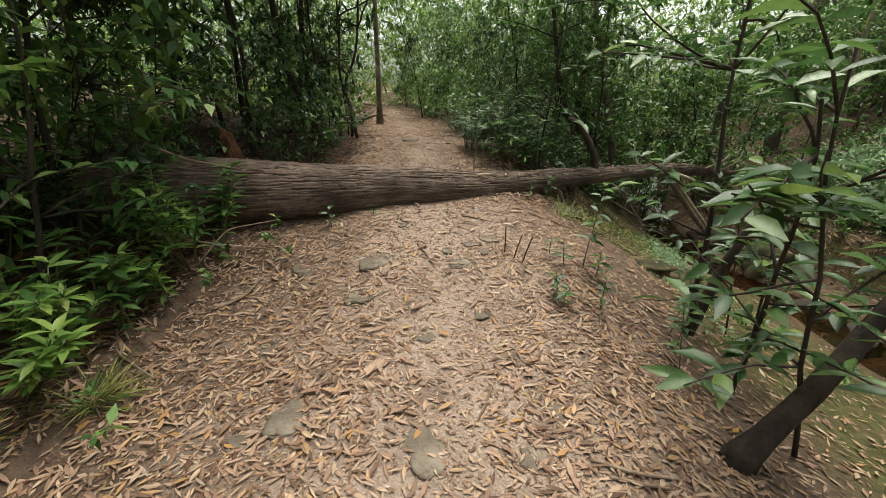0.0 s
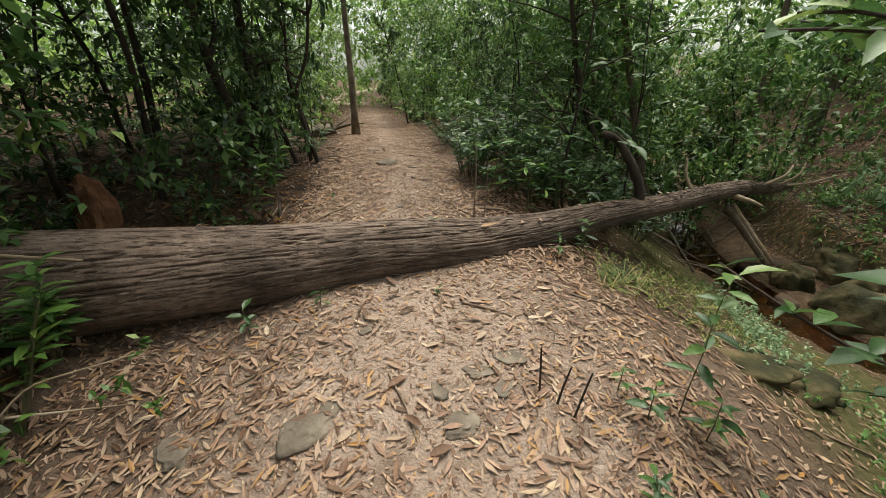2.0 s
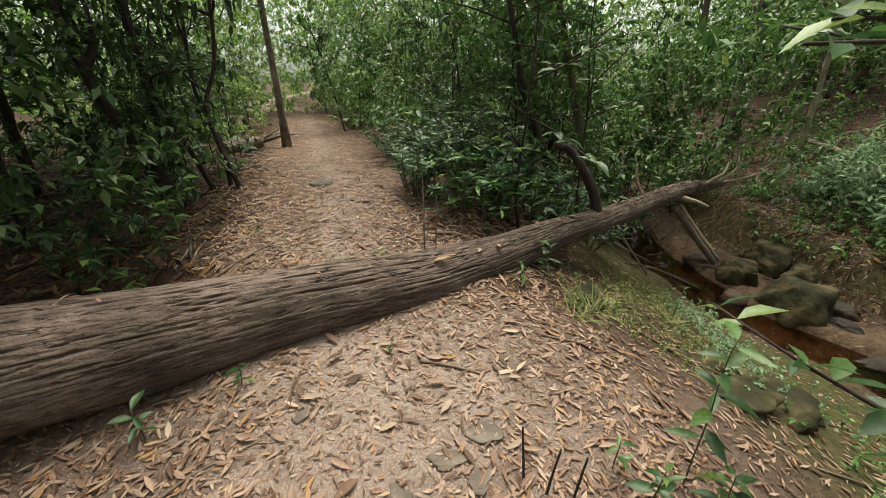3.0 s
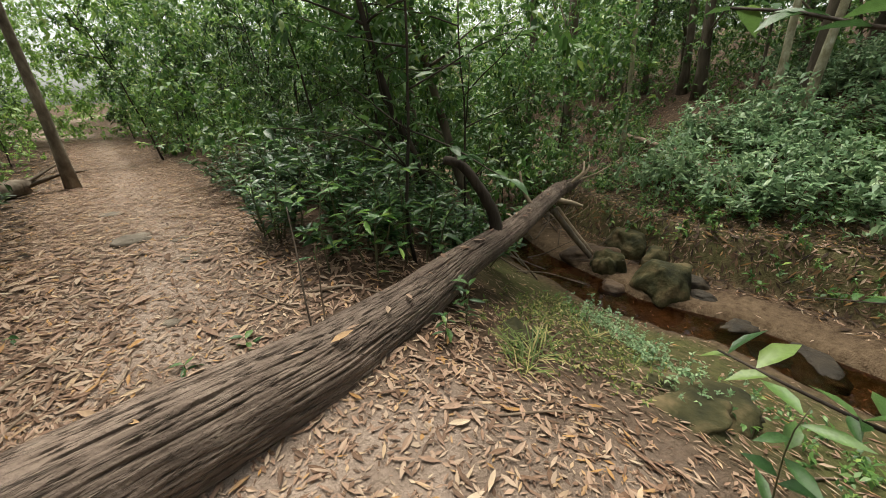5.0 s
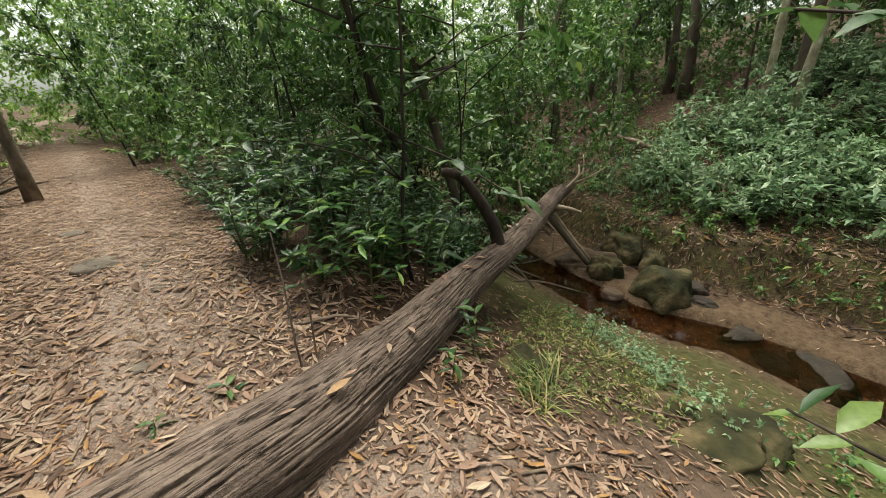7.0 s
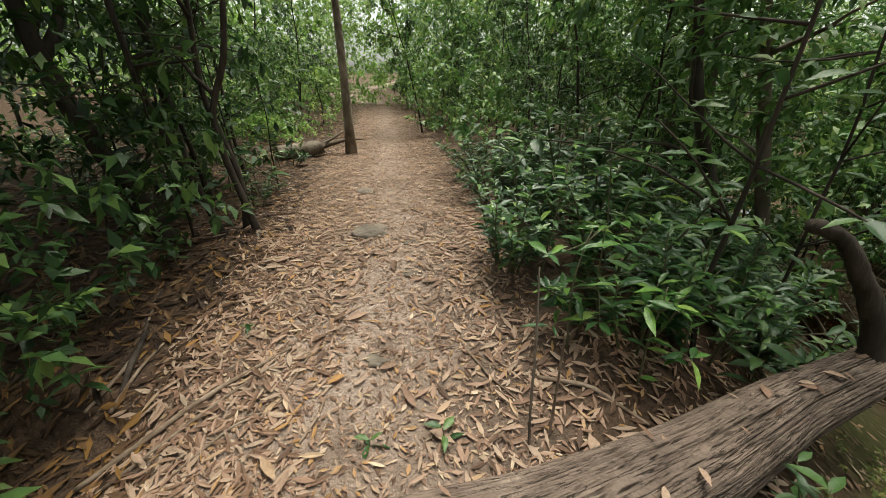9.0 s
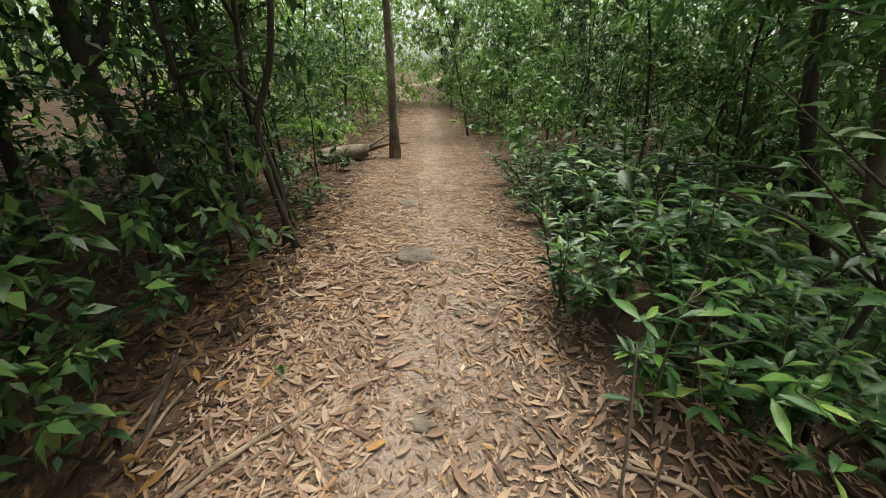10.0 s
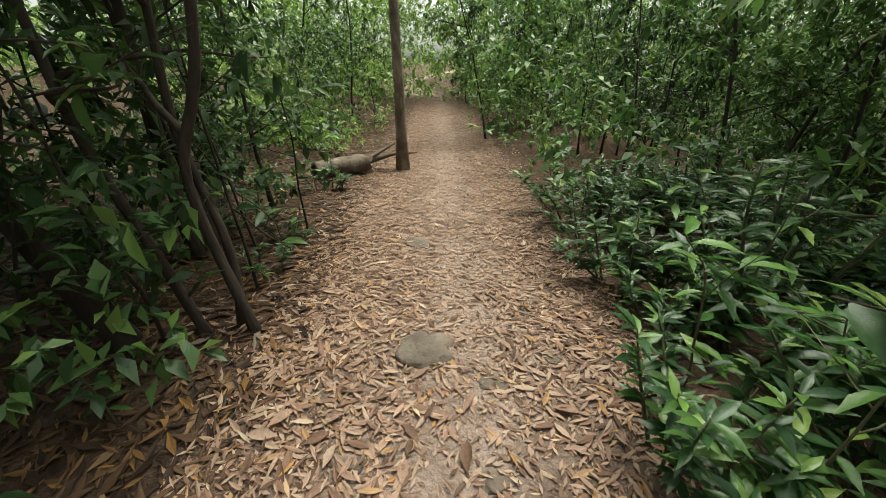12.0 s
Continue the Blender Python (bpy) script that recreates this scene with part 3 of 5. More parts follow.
edge_kinds = [tree("slim leafy tree at the edge of the trail", 160 + i, 2.5 + 0.45 * i, 0.014 + 0.003 * i, M_LEAF_MID if i % 2 else M_LEAF_DARK_SHADE, M_BARK_DARK, leaf=0.082, limbs=9, twigs=8, per_twig=17, low=0.16, reach=0.8) for i in range(4)]
rng = np.random.default_rng(13)
scatter(edge_kinds, spots(78, -1.5, 6.5, 7.4, 19, 0.42, 3, lambda x, y: x > trail_x(y) + 0.82 + 0.2 * (y < 9)), "trees lining the trail")

slope_kinds = [tree("forest tree with a brown trunk on the far slope", 220 + i, 5.5 + 0.8 * i, 0.035 + 0.018 * i, M_LEAF_DARK_SHADE if i % 2 else M_LEAF_MID, M_BARK_BROWN, leaf=0.12, limbs=9, twigs=8, per_twig=18, low=0.16, reach=1.3) for i in range(4)]
rng = np.random.default_rng(15)
scatter(slope_kinds, spots(50, 6.5, 17, -3, 18, 0.9, 5, lambda x, y: x > creek_x(y) + 3.4 + 0.3 * abs(y - 8) and not (x < 10.0 and 3.4 < y < 8.8)), "trees on the far slope", 0.8, 1.3)

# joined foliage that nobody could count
# thicket shade is painted into these leaves by the darkest green
sprigs("thicket_foliage", "dense green foliage of the thicket, shade put into its dark colour", 1050, cloud(-4.6, -0.9, 4.5, 15, 0.05, 1.6, lambda x, y, h: (x < tx_of(y) - 0.95 - 0.3 * (y > 8) - 0.2 * (h < 0.6)) & ~((x > -2.7) & (y > 8.2) & (y < 12) & (h < 1.8))), M_LEAF_DARK_SHADE, 31, leaf=0.085)
sprigs("thicket_crowns", "mid-green leaves in the upper thicket", 150, cloud(-4.6, -0.9, 4.5, 17, 0.9, 4.2, lambda x, y, h: (x < tx_of(y) - 0.9 - 0.3 * (y > 8)) & ~((x > -2.7) & (y > 8.2) & (y < 12) & (h < 1.8))), M_LEAF_MID, 30, leaf=0.085)
sprigs("undergrowth", "tangled green undergrowth beside the start of the trail", 1500, cloud(-7, -1.7, -2, 4.6, 0.05, 2.6, lambda x, y, h: x < -2.05 - 0.5 * (y < 2.2) - 0.25 * (y < 1)), M_LEAF_MID, 32, leaf=0.09)
# the raised leaf colour paints sunlit tips in front of the undergrowth
sprigs("undergrowth_tips", "leafy twigs beside the start of the trail, coloured as lit", 1200, cloud(-5.5, -1.9, -1, 4.2, 0.2, 2.4, lambda x, y, h: x < -2.15 - 0.5 * (y < 2.2) - 0.25 * (y < 1), 0.8), M_LEAF_LIT, 53, leaf=0.12)
sprigs("trailside_foliage", "dense fine-leaved green foliage lining the trail", 3900, cloud(-1.8, 6.5, 7.3, 19, 0.35, 2.9, lambda x, y, h: x > tx_of(y) + 0.72 + 0.12 * (y < 9) + 0.12 * np.sin(y * 3), 1.1, 1.0, 0.52), M_LEAF_MID, 33, leaf=0.085)
sprigs("creekside_foliage", "green foliage beyond the creek", 8000, cloud(5.4, 17, -4, 17, 0.05, 3.2, lambda x, y, h: ((x > cx_of(y) + 2.1) & ~((((x - 7.7) / 1.9) ** 2 + ((y - 8.2) / 1.7) ** 2 < 1) & (h < 1.2)) & ~((x < 10.0) & (y > 3.4) & (y < 8.8) & (h > 0.3)))), M_LEAF_MID, 34, leaf=0.1)
sprigs("bank_herbs", "low green herbs over the mossy far bank", 1100, cloud(5.3, 10.5, 3.0, 11.5, 0.02, 0.22, lambda x, y, h: (x > cx_of(y) + 1.0) & (np.sin(x * 2.7 + 1) * np.sin(y * 2.1) > -0.25)), M_LEAF_MID, 51, per=9, leaf=0.075, size=0.14)
sprigs("near_bank_herbs", "small green herbs scattered over the mossy creek bank", 170, cloud(1.9, 3.6, 2.6, 6.0, 0.01, 0.08, lambda x, y, h: (x < cx_of(y) - 0.9) & (x > 1.2 + 0.3 * y) & (np.sin(x * 3.7 + 1) * np.sin(y * 3.1) > 0.0)), M_LEAF_MID, 52, per=7, leaf=0.045, size=0.08)
sprigs("creek_thicket", "leafy green growth behind the log beside the creek", 1700, cloud(1.6, 7.0, 6.6, 12, 0.35, 3.0, lambda x, y, h: (x > 1.8) & ((x < cx_of(y) - 0.6) | (h > 1.3))), M_LEAF_MID, 46, leaf=0.1)
# distant foliage takes the raised colour in place of light through it
sprigs("far_woods", "green foliage of the woods further on, coloured pale as if backlit", 11500, cloud(-34, 34, 17.5, 46, 0.0, 9, lambda x, y, h: (np.abs(x - tx_of(y)) > 1.1) | (h > 2.2) | (y > 20), 3.0, 1.0, 0.2), M_LEAF_LIT, 35, per=9, leaf=0.26, size=0.6)
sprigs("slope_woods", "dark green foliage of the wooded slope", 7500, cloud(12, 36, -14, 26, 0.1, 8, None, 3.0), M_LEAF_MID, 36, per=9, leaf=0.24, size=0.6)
sprigs("left_woods", "green foliage deep in the wood, coloured pale as if in open light", 3000, cloud(-24, -5.4, -10, 26, 0.0, 4.0, None, 2.6), M_LEAF_LIT, 37, per=9, leaf=0.22, size=0.5)
# never in view: added behind the start to block light and fill reflections
sprigs("rear_woods", "unseen green foliage added behind the start to close off light", 2600, cloud(-14, 16, -18, -3.2, 0.2, 7, lambda x, y, h: (np.abs(x) > 1.1) | (h > 2.6), 2.6), M_LEAF_MID, 38, per=9, leaf=0.24, size=0.5)
# added leaf layer above the view; it only darkens the thicket floor and log
sprigs("thicket_roof", "dark leaves added above the thicket, out of view, to shade it", 1900, cloud(-3.5, -1.15, 3.0, 8.2, 2.7, 4.4, None, 1.2, 1.0, 0.2), M_LEAF_DARK_SHADE, 29, leaf=0.2, size=0.4)
# likewise added overhead, to cast shade on the shrubs right of the trail
sprigs("trailside_crowns", "leaves added above the trailside shrubs to shade them", 200, cloud(0.95, 3.6, 5.9, 9.0, 2.7, 4.2, None, 1.2, 1.0, 0.3), M_LEAF_MID, 54, leaf=0.17, size=0.35)
sprigs("trail_end_wood", "green leaves closing the view where the trail bends, coloured as backlit", 2600, cloud(-8, 5, 18.3, 23, 0.0, 5.5, None, 1.5, 1.0, 0.15), M_LEAF_LIT, 28, per=10, leaf=0.15, size=0.35)
# coarse unseen leaves overhead, added to dim the sky, thinner over the trail
sprigs("canopy", "unseen loose green leaves added overhead to dim the light", 550, cloud(-3, 15, -8, 19, 4.6, 7.5, lambda x, y, h: (np.abs(x - tx_of(y) - 0.4) > 2.0) | (np.sin(x * 3.1 + y * 2.3) > 0.7), 2.2), M_LEAF_MID, 39, per=9, leaf=0.3, size=0.6)

# the lone tree beside the trail and the pale pair
M_BARK_TRAIL = material("brown_lichen_bark", [(0, (0.06, 0.045, 0.032)), (0.5, (0.15, 0.12, 0.088)), (1, (0.3, 0.26, 0.2))], scale=9, stretch=(1, 1, 0.5), bump=0.7, bump_scale=26, rough=0.9)
lone = tree("straight slim tree with bare dark-footed trunk beside the trail", 300, 7.5, 0.062, M_LEAF_MID, M_BARK_TRAIL, leaf=0.12, limbs=10, twigs=6, per_twig=20, low=0.5, reach=1.8, name="trail_tree", wiggle=0.012)
placed(lone, -1.36, 9.74)
for i, (x, y, r, lx) in enumerate(((8.9, 6.35, 0.085, 0.0), (9.05, 5.95, 0.09, 0.06))):
    pale = tree("pale lichen-mottled tree trunk on the far bank", 310 + i, 8.0, r * 0.8, M_LEAF_MID, M_BARK_PALE, leaf=0.13, limbs=9, twigs=5, per_twig=18, low=0.55, reach=1.7, name="pale_tree", lean=(lx, -lx), group="pale trunks on the far bank", wiggle=0.012)
    placed(pale, x, y)

# shrubs at the trail's edge past the log
SHRUB = "glossy broad-leaved shrub with long pointed green leaves"
shrub_kinds = [shrub(SHRUB, 400 + i, 0.42 + 0.08 * i, 0.45, M_LEAF_GLOSSY, stems=10, leaf=0.095, ratio=0.3, tiers=5, whorl=9) for i in range(4)]
rng = np.random.default_rng(17)
scatter(shrub_kinds, spots(40, 0.45, 3.0, 5.3, 9.0, 0.3, 7, lambda x, y: x > trail_x(y) + 0.82 + 0.03 * (y - 5) and y > 5.15 + 0.45 * (x - 0.6)), "shrubs beside the trail", 0.75, 1.2)
# every second of three kinds has the raised, lit-looking leaf colour
low_kinds = [shrub("low green shrub under the trees", 430 + i, 0.4 + 0.1 * i, 0.4, M_LEAF_LIT if i == 1 else M_LEAF_MID, stems=7, leaf=0.11, ratio=0.3, tiers=4, whorl=7) for i in range(3)]
rng = np.random.default_rng(18)
scatter(low_kinds, spots(50, -5.0, -1.6, 0.4, 4.0, 0.28, 8, lambda x, y: x < -1.75 - 0.25 * max(0, 2.7 - y)), "low shrubs beside the start of the trail")
dark_low = [shrub("small shrub on the thicket floor, shade put into its dark leaves", 450 + i, 0.4, 0.35, M_LEAF_DARK_SHADE, stems=6, leaf=0.1, ratio=0.32, tiers=3, whorl=7) for i in range(2)]
rng = np.random.default_rng(20)
scatter(dark_low, spots(24, -3.6, -1.1, 4.5, 9.0, 0.45, 12, lambda x, y: x < trail_x(y) - 0.98), "small shrubs in the thicket", 0.6, 1.1)
grey_kinds = [shrub("grey-green leafy undergrowth on the far bank", 440 + i, 0.55, 0.5, M_LEAF_GREY, stems=9, leaf=0.12, ratio=0.36, tiers=4, whorl=8, fine=False) for i in range(2)]
rng = np.random.default_rng(19)
scatter(grey_kinds, spots(90, 6.0, 11.5, -1, 7.0, 0.34, 9, lambda x, y: x > creek_x(y) + 1.35 + (y > 5.5) * 0.6), "undergrowth on the far bank")


# ---- leaf litter ----
def slope_of(x, y, e=0.04):
    return (height(x + e, y) - height(x - e, y)) / (2 * e), (height(x, y + e) - height(x, y - e)) / (2 * e)


def litter(name, label, n, where, mat, seed, long=(0.045, 0.14), lift=0.016, shape="plain", slim=(0.14, 0.3)):
    global rng
    rng = np.random.default_rng(seed)
    x, y = where(rng, n)
    n = len(x)
    z = height(x, y) + rng.uniform(0.003, lift, n)
    sx, sy = slope_of(x, y)
    th = rng.uniform(0, 2 * math.pi, n)
    c, d = np.cos(th), np.sin(th)
    L = Lump()
    ln = rng.uniform(*long, n)
    way = np.stack([c, d, sx * c + sy * d + rng.normal(0.015, 0.05, n)], 1)
    up = np.stack([-sx, -sy, np.ones(n)], 1) + 0.2 * unit(n)
    near = (y < 6.5) if shape == "fine" else np.zeros(n, bool)
    for pick, fine in ((near, True), (~near, False)):
        if pick.any():
            m = int(pick.sum())
            L.leaves(np.stack([x, y, z], 1)[pick], way[pick], up[pick], ln[pick], (ln * rng.uniform(*slim, n))[pick], rng.uniform(-0.12, 0.16, (m, 1)), rng.uniform(-0.1, 0.12, (m, 1)), fine, lite=not fine)
    return tagged(part(name, L.mesh(name, False), mat), label, "leaves", kind="stuff")


def on_trail(r, n):
    y = np.where(r.uniform(0, 1, n) < 0.07, r.uniform(-6, -0.6, n), r.uniform(0, 1, n) ** 1.25 * 22 - 0.6)
    q = r.uniform(-1, 1, n)
    q = q + r.normal(0, 0.12, n)
    x = np.interp(y, TRAIL_Y, TRAIL_X) + np.where(y < 4.5, np.where(q < 0, 1.75 * q, 1.4 * q), np.where(q < 0, 0.66 * q, (0.85 + 0.8 * (y < 5.6)) * q))
    keep = r.uniform(0, 1, n) > 0.93 * np.exp(-((x - np.interp(y, TRAIL_Y, TRAIL_X) - 0.2) / (0.37 + 0.05 * np.sin(3.1 * y))) ** 2)
    keep &= r.uniform(0, 1, n) > 0.8 * np.exp(-((x - 0.35) / 0.75) ** 2 - ((y - 3.7) / 0.55) ** 2)
    return x[keep], y[keep]


def all_trail(r, n):
    y = np.where(r.uniform(0, 1, n) < 0.06, r.uniform(-6, -0.6, n), r.uniform(0, 1, n) ** 1.5 * 22 - 0.6)
    q = r.uniform(-1.05, 1.05, n)
    return np.interp(y, TRAIL_Y, TRAIL_X) + np.where(y < 4.5, 1.6 * q, np.where(q < 0, 0.72, 0.9) * q), y


def far_trail(r, n):
    y = r.uniform(6.2, 17, n)
    return np.interp(y, TRAIL_Y, TRAIL_X) + r.normal(0, 0.26, n) + np.where(r.uniform(0, 1, n) < 0.5, 0.62, -0.62), y


def off_trail(r, n):
    y = r.uniform(-5, 17, n)
    x = np.interp(y, TRAIL_Y, TRAIL_X) - 0.62 - 1.1 * (y < 4.5) - np.abs(r.normal(0, 1.9, n))
    return x, y


def on_bank(r, n):
    y = r.normal(3, 2.6, n)
    x = 1.0 + np.abs(r.normal(0, 1.5, n))
    return x, y


def over_creek(r, n):
    y = r.uniform(-1, 12, n)
    x = np.interp(y, CREEK_Y, CREEK_X) + 0.85 + np.abs(r.normal(0, 2.4, n))
    return x, y


litter("leaf_litter", "dry tan and orange fallen leaves over the trail", 68000, on_trail, M_LITTER, 21, (0.025, 0.1), shape="fine")
litter("litter_crumbs", "fine crumbs of broken dry leaves over the trail", 80000, all_trail, M_LITTER, 25, (0.015, 0.05), 0.01, slim=(0.2, 0.45))
litter("far_trail_litter", "dry tan leaves over the trail further on", 17000, far_trail, M_LITTER, 27, (0.03, 0.085))
# the thicket's shade is put into this litter's colour
litter("damp_leaf_litter", "brown fallen leaves under the thicket, darkened to carry its shade", 46000, off_trail, M_LITTER_DARK, 22)
litter("bank_leaf_litter", "scattered fallen leaves on the creek bank", 8000, on_bank, M_LITTER, 23, (0.025, 0.1))
litter("far_bank_litter", "fallen leaves over the far bank", 15000, over_creek, M_LITTER, 24, (0.04, 0.1))
litter("damp_bank_litter", "dark brown leaves and twigs over the far bank", 22000, over_creek, M_LITTER_DARK, 26, (0.04, 0.16), 0.03, slim=(0.08, 0.3))


# ---- stones ----
def stone(name, label, size, mat, seed, x, y, turn=0.0, sink=0.35, group="", rough=0.22, top=0.62):
    bm = bmesh.new()
    bmesh.ops.create_icosphere(bm, subdivisions=4, radius=1)
    for v in bm.verts:
        q = noise.noise(v.co * 1.1 + Vector((seed * 3.7, 0, 0))) * rough * 1.6 + noise.noise(v.co * 2.7 + Vector((0, seed * 1.9, 0))) * rough * 0.7 + noise.noise(v.co * 7 + Vector((seed, seed, 0))) * rough * 0.25
        p = v.co * (1 + q)
        p.z = max(-0.7, min(top + 0.06 * p.x, p.z))
        v.co = Vector((p.x * size[0], p.y * size[1], p.z * size[2]))
    me = bpy.data.meshes.new(name)
    bm.to_mesh(me)
    bm.free()
    me.polygons.foreach_set("use_smooth", [True] * len(me.polygons))
    ob = part(name, me, mat)
    ob.matrix_basis = pose(x, y, ground_z(x, y) - size[2] * sink, 0, 0, turn)
    return tagged(ob, label, "stone", group)


for i, (x, y, a, b, h) in enumerate(((-0.66, 1.72, 0.11, 0.13, 0.045), (-0.03, 1.55, 0.11, 0.16, 0.04), (-0.47, 3.15, 0.17, 0.1, 0.05), (0.19, 3.14, 0.09, 0.08, 0.03), (-1.04, 3.1, 0.11, 0.08, 0.04), (-0.42, 6.41, 0.115, 0.14, 0.07), (-0.71, 7.56, 0.11, 0.09, 0.05))):
    stone("trail_stone", "flat grey-brown stone set in the trail", (a, b, h), M_STONE, 1 + i, x, y, 25 * i, sink=0.3, group="stones in the trail")


for i, (x, y, a, b, h) in enumerate(((-0.85, 1.6, 0.08, 0.06, 0.035), (-1.12, 1.5, 0.09, 0.06, 0.03), (0.63, 1.78, 0.06, 0.08, 0.03), (0.44, 1.5, 0.07, 0.06, 0.03), (0.33, 2.6, 0.1, 0.08, 0.03), (-0.05, 2.36, 0.08, 0.07, 0.03),
                                     (-0.5, 2.72, 0.12, 0.07, 0.03), (-0.98, 2.3, 0.08, 0.06, 0.03), (0.1, 3.3, 0.07, 0.05, 0.03), (0.46, 3.5, 0.1, 0.06, 0.025), (0.3, 3.4, 0.08, 0.05, 0.02), (0.41, 3.3, 0.07, 0.05, 0.02), (-0.3, 3.7, 0.05, 0.04, 0.03),
                                     (0.09, 6.45, 0.06, 0.05, 0.03), (-0.14, 6.28, 0.1, 0.05, 0.025), (-0.1, 5.9, 0.07, 0.05, 0.025), (-0.57, 5.9, 0.07, 0.05, 0.03), (-0.19, 5.3, 0.05, 0.05, 0.03), (-0.99, 7.42, 0.06, 0.05, 0.03), (0.12, 6.95, 0.06, 0.05, 0.025))):
    stone("trail_stone", "small flat grey-brown stone sunk in the trail", (a, b, h), M_STONE, 11 + i, x, y, 37 * i, sink=0.45, group="stones in the trail", rough=0.3)

# boulders and slabs of the creek
for i, (x, y, a, b, h, mat, lab) in enumerate((
        (4.22, 6.42, 0.25, 0.17, 0.2, M_STONE_TAN, "flat tan creek rock"), (4.58, 6.15, 0.19, 0.16, 0.26, M_STONE_MOSS, "squarish moss-topped creek boulder"), (4.6, 5.36, 0.3, 0.27, 0.36, M_STONE_MOSS, "large dark mossy creek boulder"),
        (5.18, 5.82, 0.24, 0.15, 0.24, M_STONE_MOSS, "moss-covered rock at the creek's far side"), (4.9, 5.5, 0.2, 0.13, 0.19, M_STONE_MOSS, "rounded mossy rock on the creek shelf"), (5.03, 5.22, 0.15, 0.12, 0.17, M_STONE_WET, "dark rounded wet stone"),
        (5.18, 5.02, 0.08, 0.05, 0.05, M_STONE_WET, "small dark stone on the rock shelf"), (4.3, 5.86, 0.17, 0.14, 0.22, M_STONE_TAN, "blocky tan rock at the water's edge"), (4.78, 5.0, 0.14, 0.09, 0.09, M_STONE_WET, "small wet black stone"),
        (4.66, 4.5, 0.25, 0.12, 0.12, M_STONE_WET, "dark wet rock in the stream"), (4.62, 3.86, 0.5, 0.2, 0.22, M_STONE_WET, "long dark wet rock in the stream"), (4.42, 4.12, 0.22, 0.15, 0.16, M_STONE_WET, "low wet dark rock"),
        (4.75, 6.6, 0.35, 0.25, 0.2, M_STONE_TAN, "tan rock ledge under the log"), (4.0, 6.75, 0.25, 0.2, 0.16, M_STONE_TAN, "low tan rock beside the water"), (5.3, 6.35, 0.3, 0.22, 0.2, M_STONE_MOSS, "mossy rock against the bank"),
        (2.3, 3.93, 0.36, 0.2, 0.1, M_STONE_MOSS, "low mossy rock slab on the near bank"), (2.02, 3.75, 0.22, 0.16, 0.08, M_STONE_MOSS, "small mossy slab on the near bank"), (1.5, 4.55, 0.17, 0.13, 0.1, M_STONE_MOSS, "mossy rock beside the log"))):
    stone("creek_rock", lab, (a * 1.1, b * 1.1, h * (1.25 if mat is M_STONE_MOSS and x > 3 else 0.8)), mat, 60 + i, x, y, 40 + 53 * i, sink=0.12, group="rocks of the creek", rough=0.27, top=0.85)


# ---- single leaves, seedlings and saplings ----
def leaf_shape(name, ratio, droop, mat):
    L = Lump()
    L.leaves([(0, 0, 0)], [(1, 0, 0)], [(0, 0, 1)], 1.0, ratio, 0.2, droop, True)
    me = L.mesh(name)
    me.materials.append(mat)
    return me


GREEN_LEAVES = [leaf_shape("green_leaf", r, d, M_LEAF_ONE) for r, d in ((0.34, 0.2), (0.4, 0.34), (0.28, 0.12), (0.46, 0.28))]
LIT_LEAVES = [leaf_shape("lit_leaf", r, d, M_LEAF_ONE_LIT) for r, d in ((0.28, 0.2), (0.32, 0.34), (0.25, 0.12), (0.36, 0.28))]
DRY_LEAVES = [leaf_shape("dry_leaf", r, d, M_LITTER_ONE) for r, d in ((0.24, 0.06), (0.32, -0.08), (0.2, 0.12), (0.42, 0.04))]


def leaf_part(parent, at, way, length, shapes=None, up=(0, 0, 1)):
    """One leaf as a part, on a mesh that alike leaves share."""
    w = Vector(way).normalized()
    s = Vector(up).cross(w)
    s = s.normalized() if s.length > 1e-3 else Vector((0, 1, 0))
    n = w.cross(s)
    m = Matrix((w, s, n)).transposed().to_4x4()
    ob = new("leaf", (shapes or GREEN_LEAVES)[int(rng.integers(4))])
    ob.parent = parent
    ob.matrix_basis = Matrix.Translation(at) @ m @ Matrix.Scale(length, 4)
    return ob


def seedling(label, x, y, tall, leaves, length, seed, lean=(0, 0), name="seedling", start=0.3, stem_r=0.004, group="seedlings", mat=None, branches=0, shapes=None):
    """A thin stem with single leaves, each a part."""
    global rng
    rng = np.random.default_rng(seed)
    base = tagged(new(name), label, "plant", group)
    base.matrix_basis = Matrix.Translation((x, y, ground_z(x, y)))
    lines = [(wander((0, 0, -0.03), (lean[0], lean[1], 1), tall, 10, 0.05), stem_r)]
    main = lines[0][0]
    for k in range(branches):
        i = 3 + int(rng.integers(6))
        lines.append((wander(main[i], unit(1)[0] * (1, 1, 0.4) + (lean[0], lean[1], 0.25), tall * rng.uniform(0.25, 0.45), 6, 0.1, -0.02), stem_r * 0.5))
    share = max(1, leaves // len(lines))
    for line, r in lines:
        L = Lump()
        L.tube(line, np.linspace(r, r * 0.4, len(line)), 6)
        part("stem", L.mesh("stem"), mat or M_STEM, base)
        n = len(line) - 1
        for k in range(share):
            u = n * min(0.999, start + (1 - start) * (k + rng.uniform(0, 1)) / share) if r == stem_r else n * rng.uniform(0.25, 0.999)
            i = int(u)
            at = line[i] + (line[i + 1] - line[i]) * (u - i)
            a = 2.4 * k + rng.uniform(-0.4, 0.4)
            d = np.array([math.cos(a), math.sin(a), rng.uniform(-0.25, 0.5)]) + (line[i + 1] - line[i]) * 2
            leaf_part(base, Vector(at), d, length * rng.uniform(0.6, 1.2), shapes, up=(rng.normal(0, 0.3), rng.normal(0, 0.3), 1))
    return base


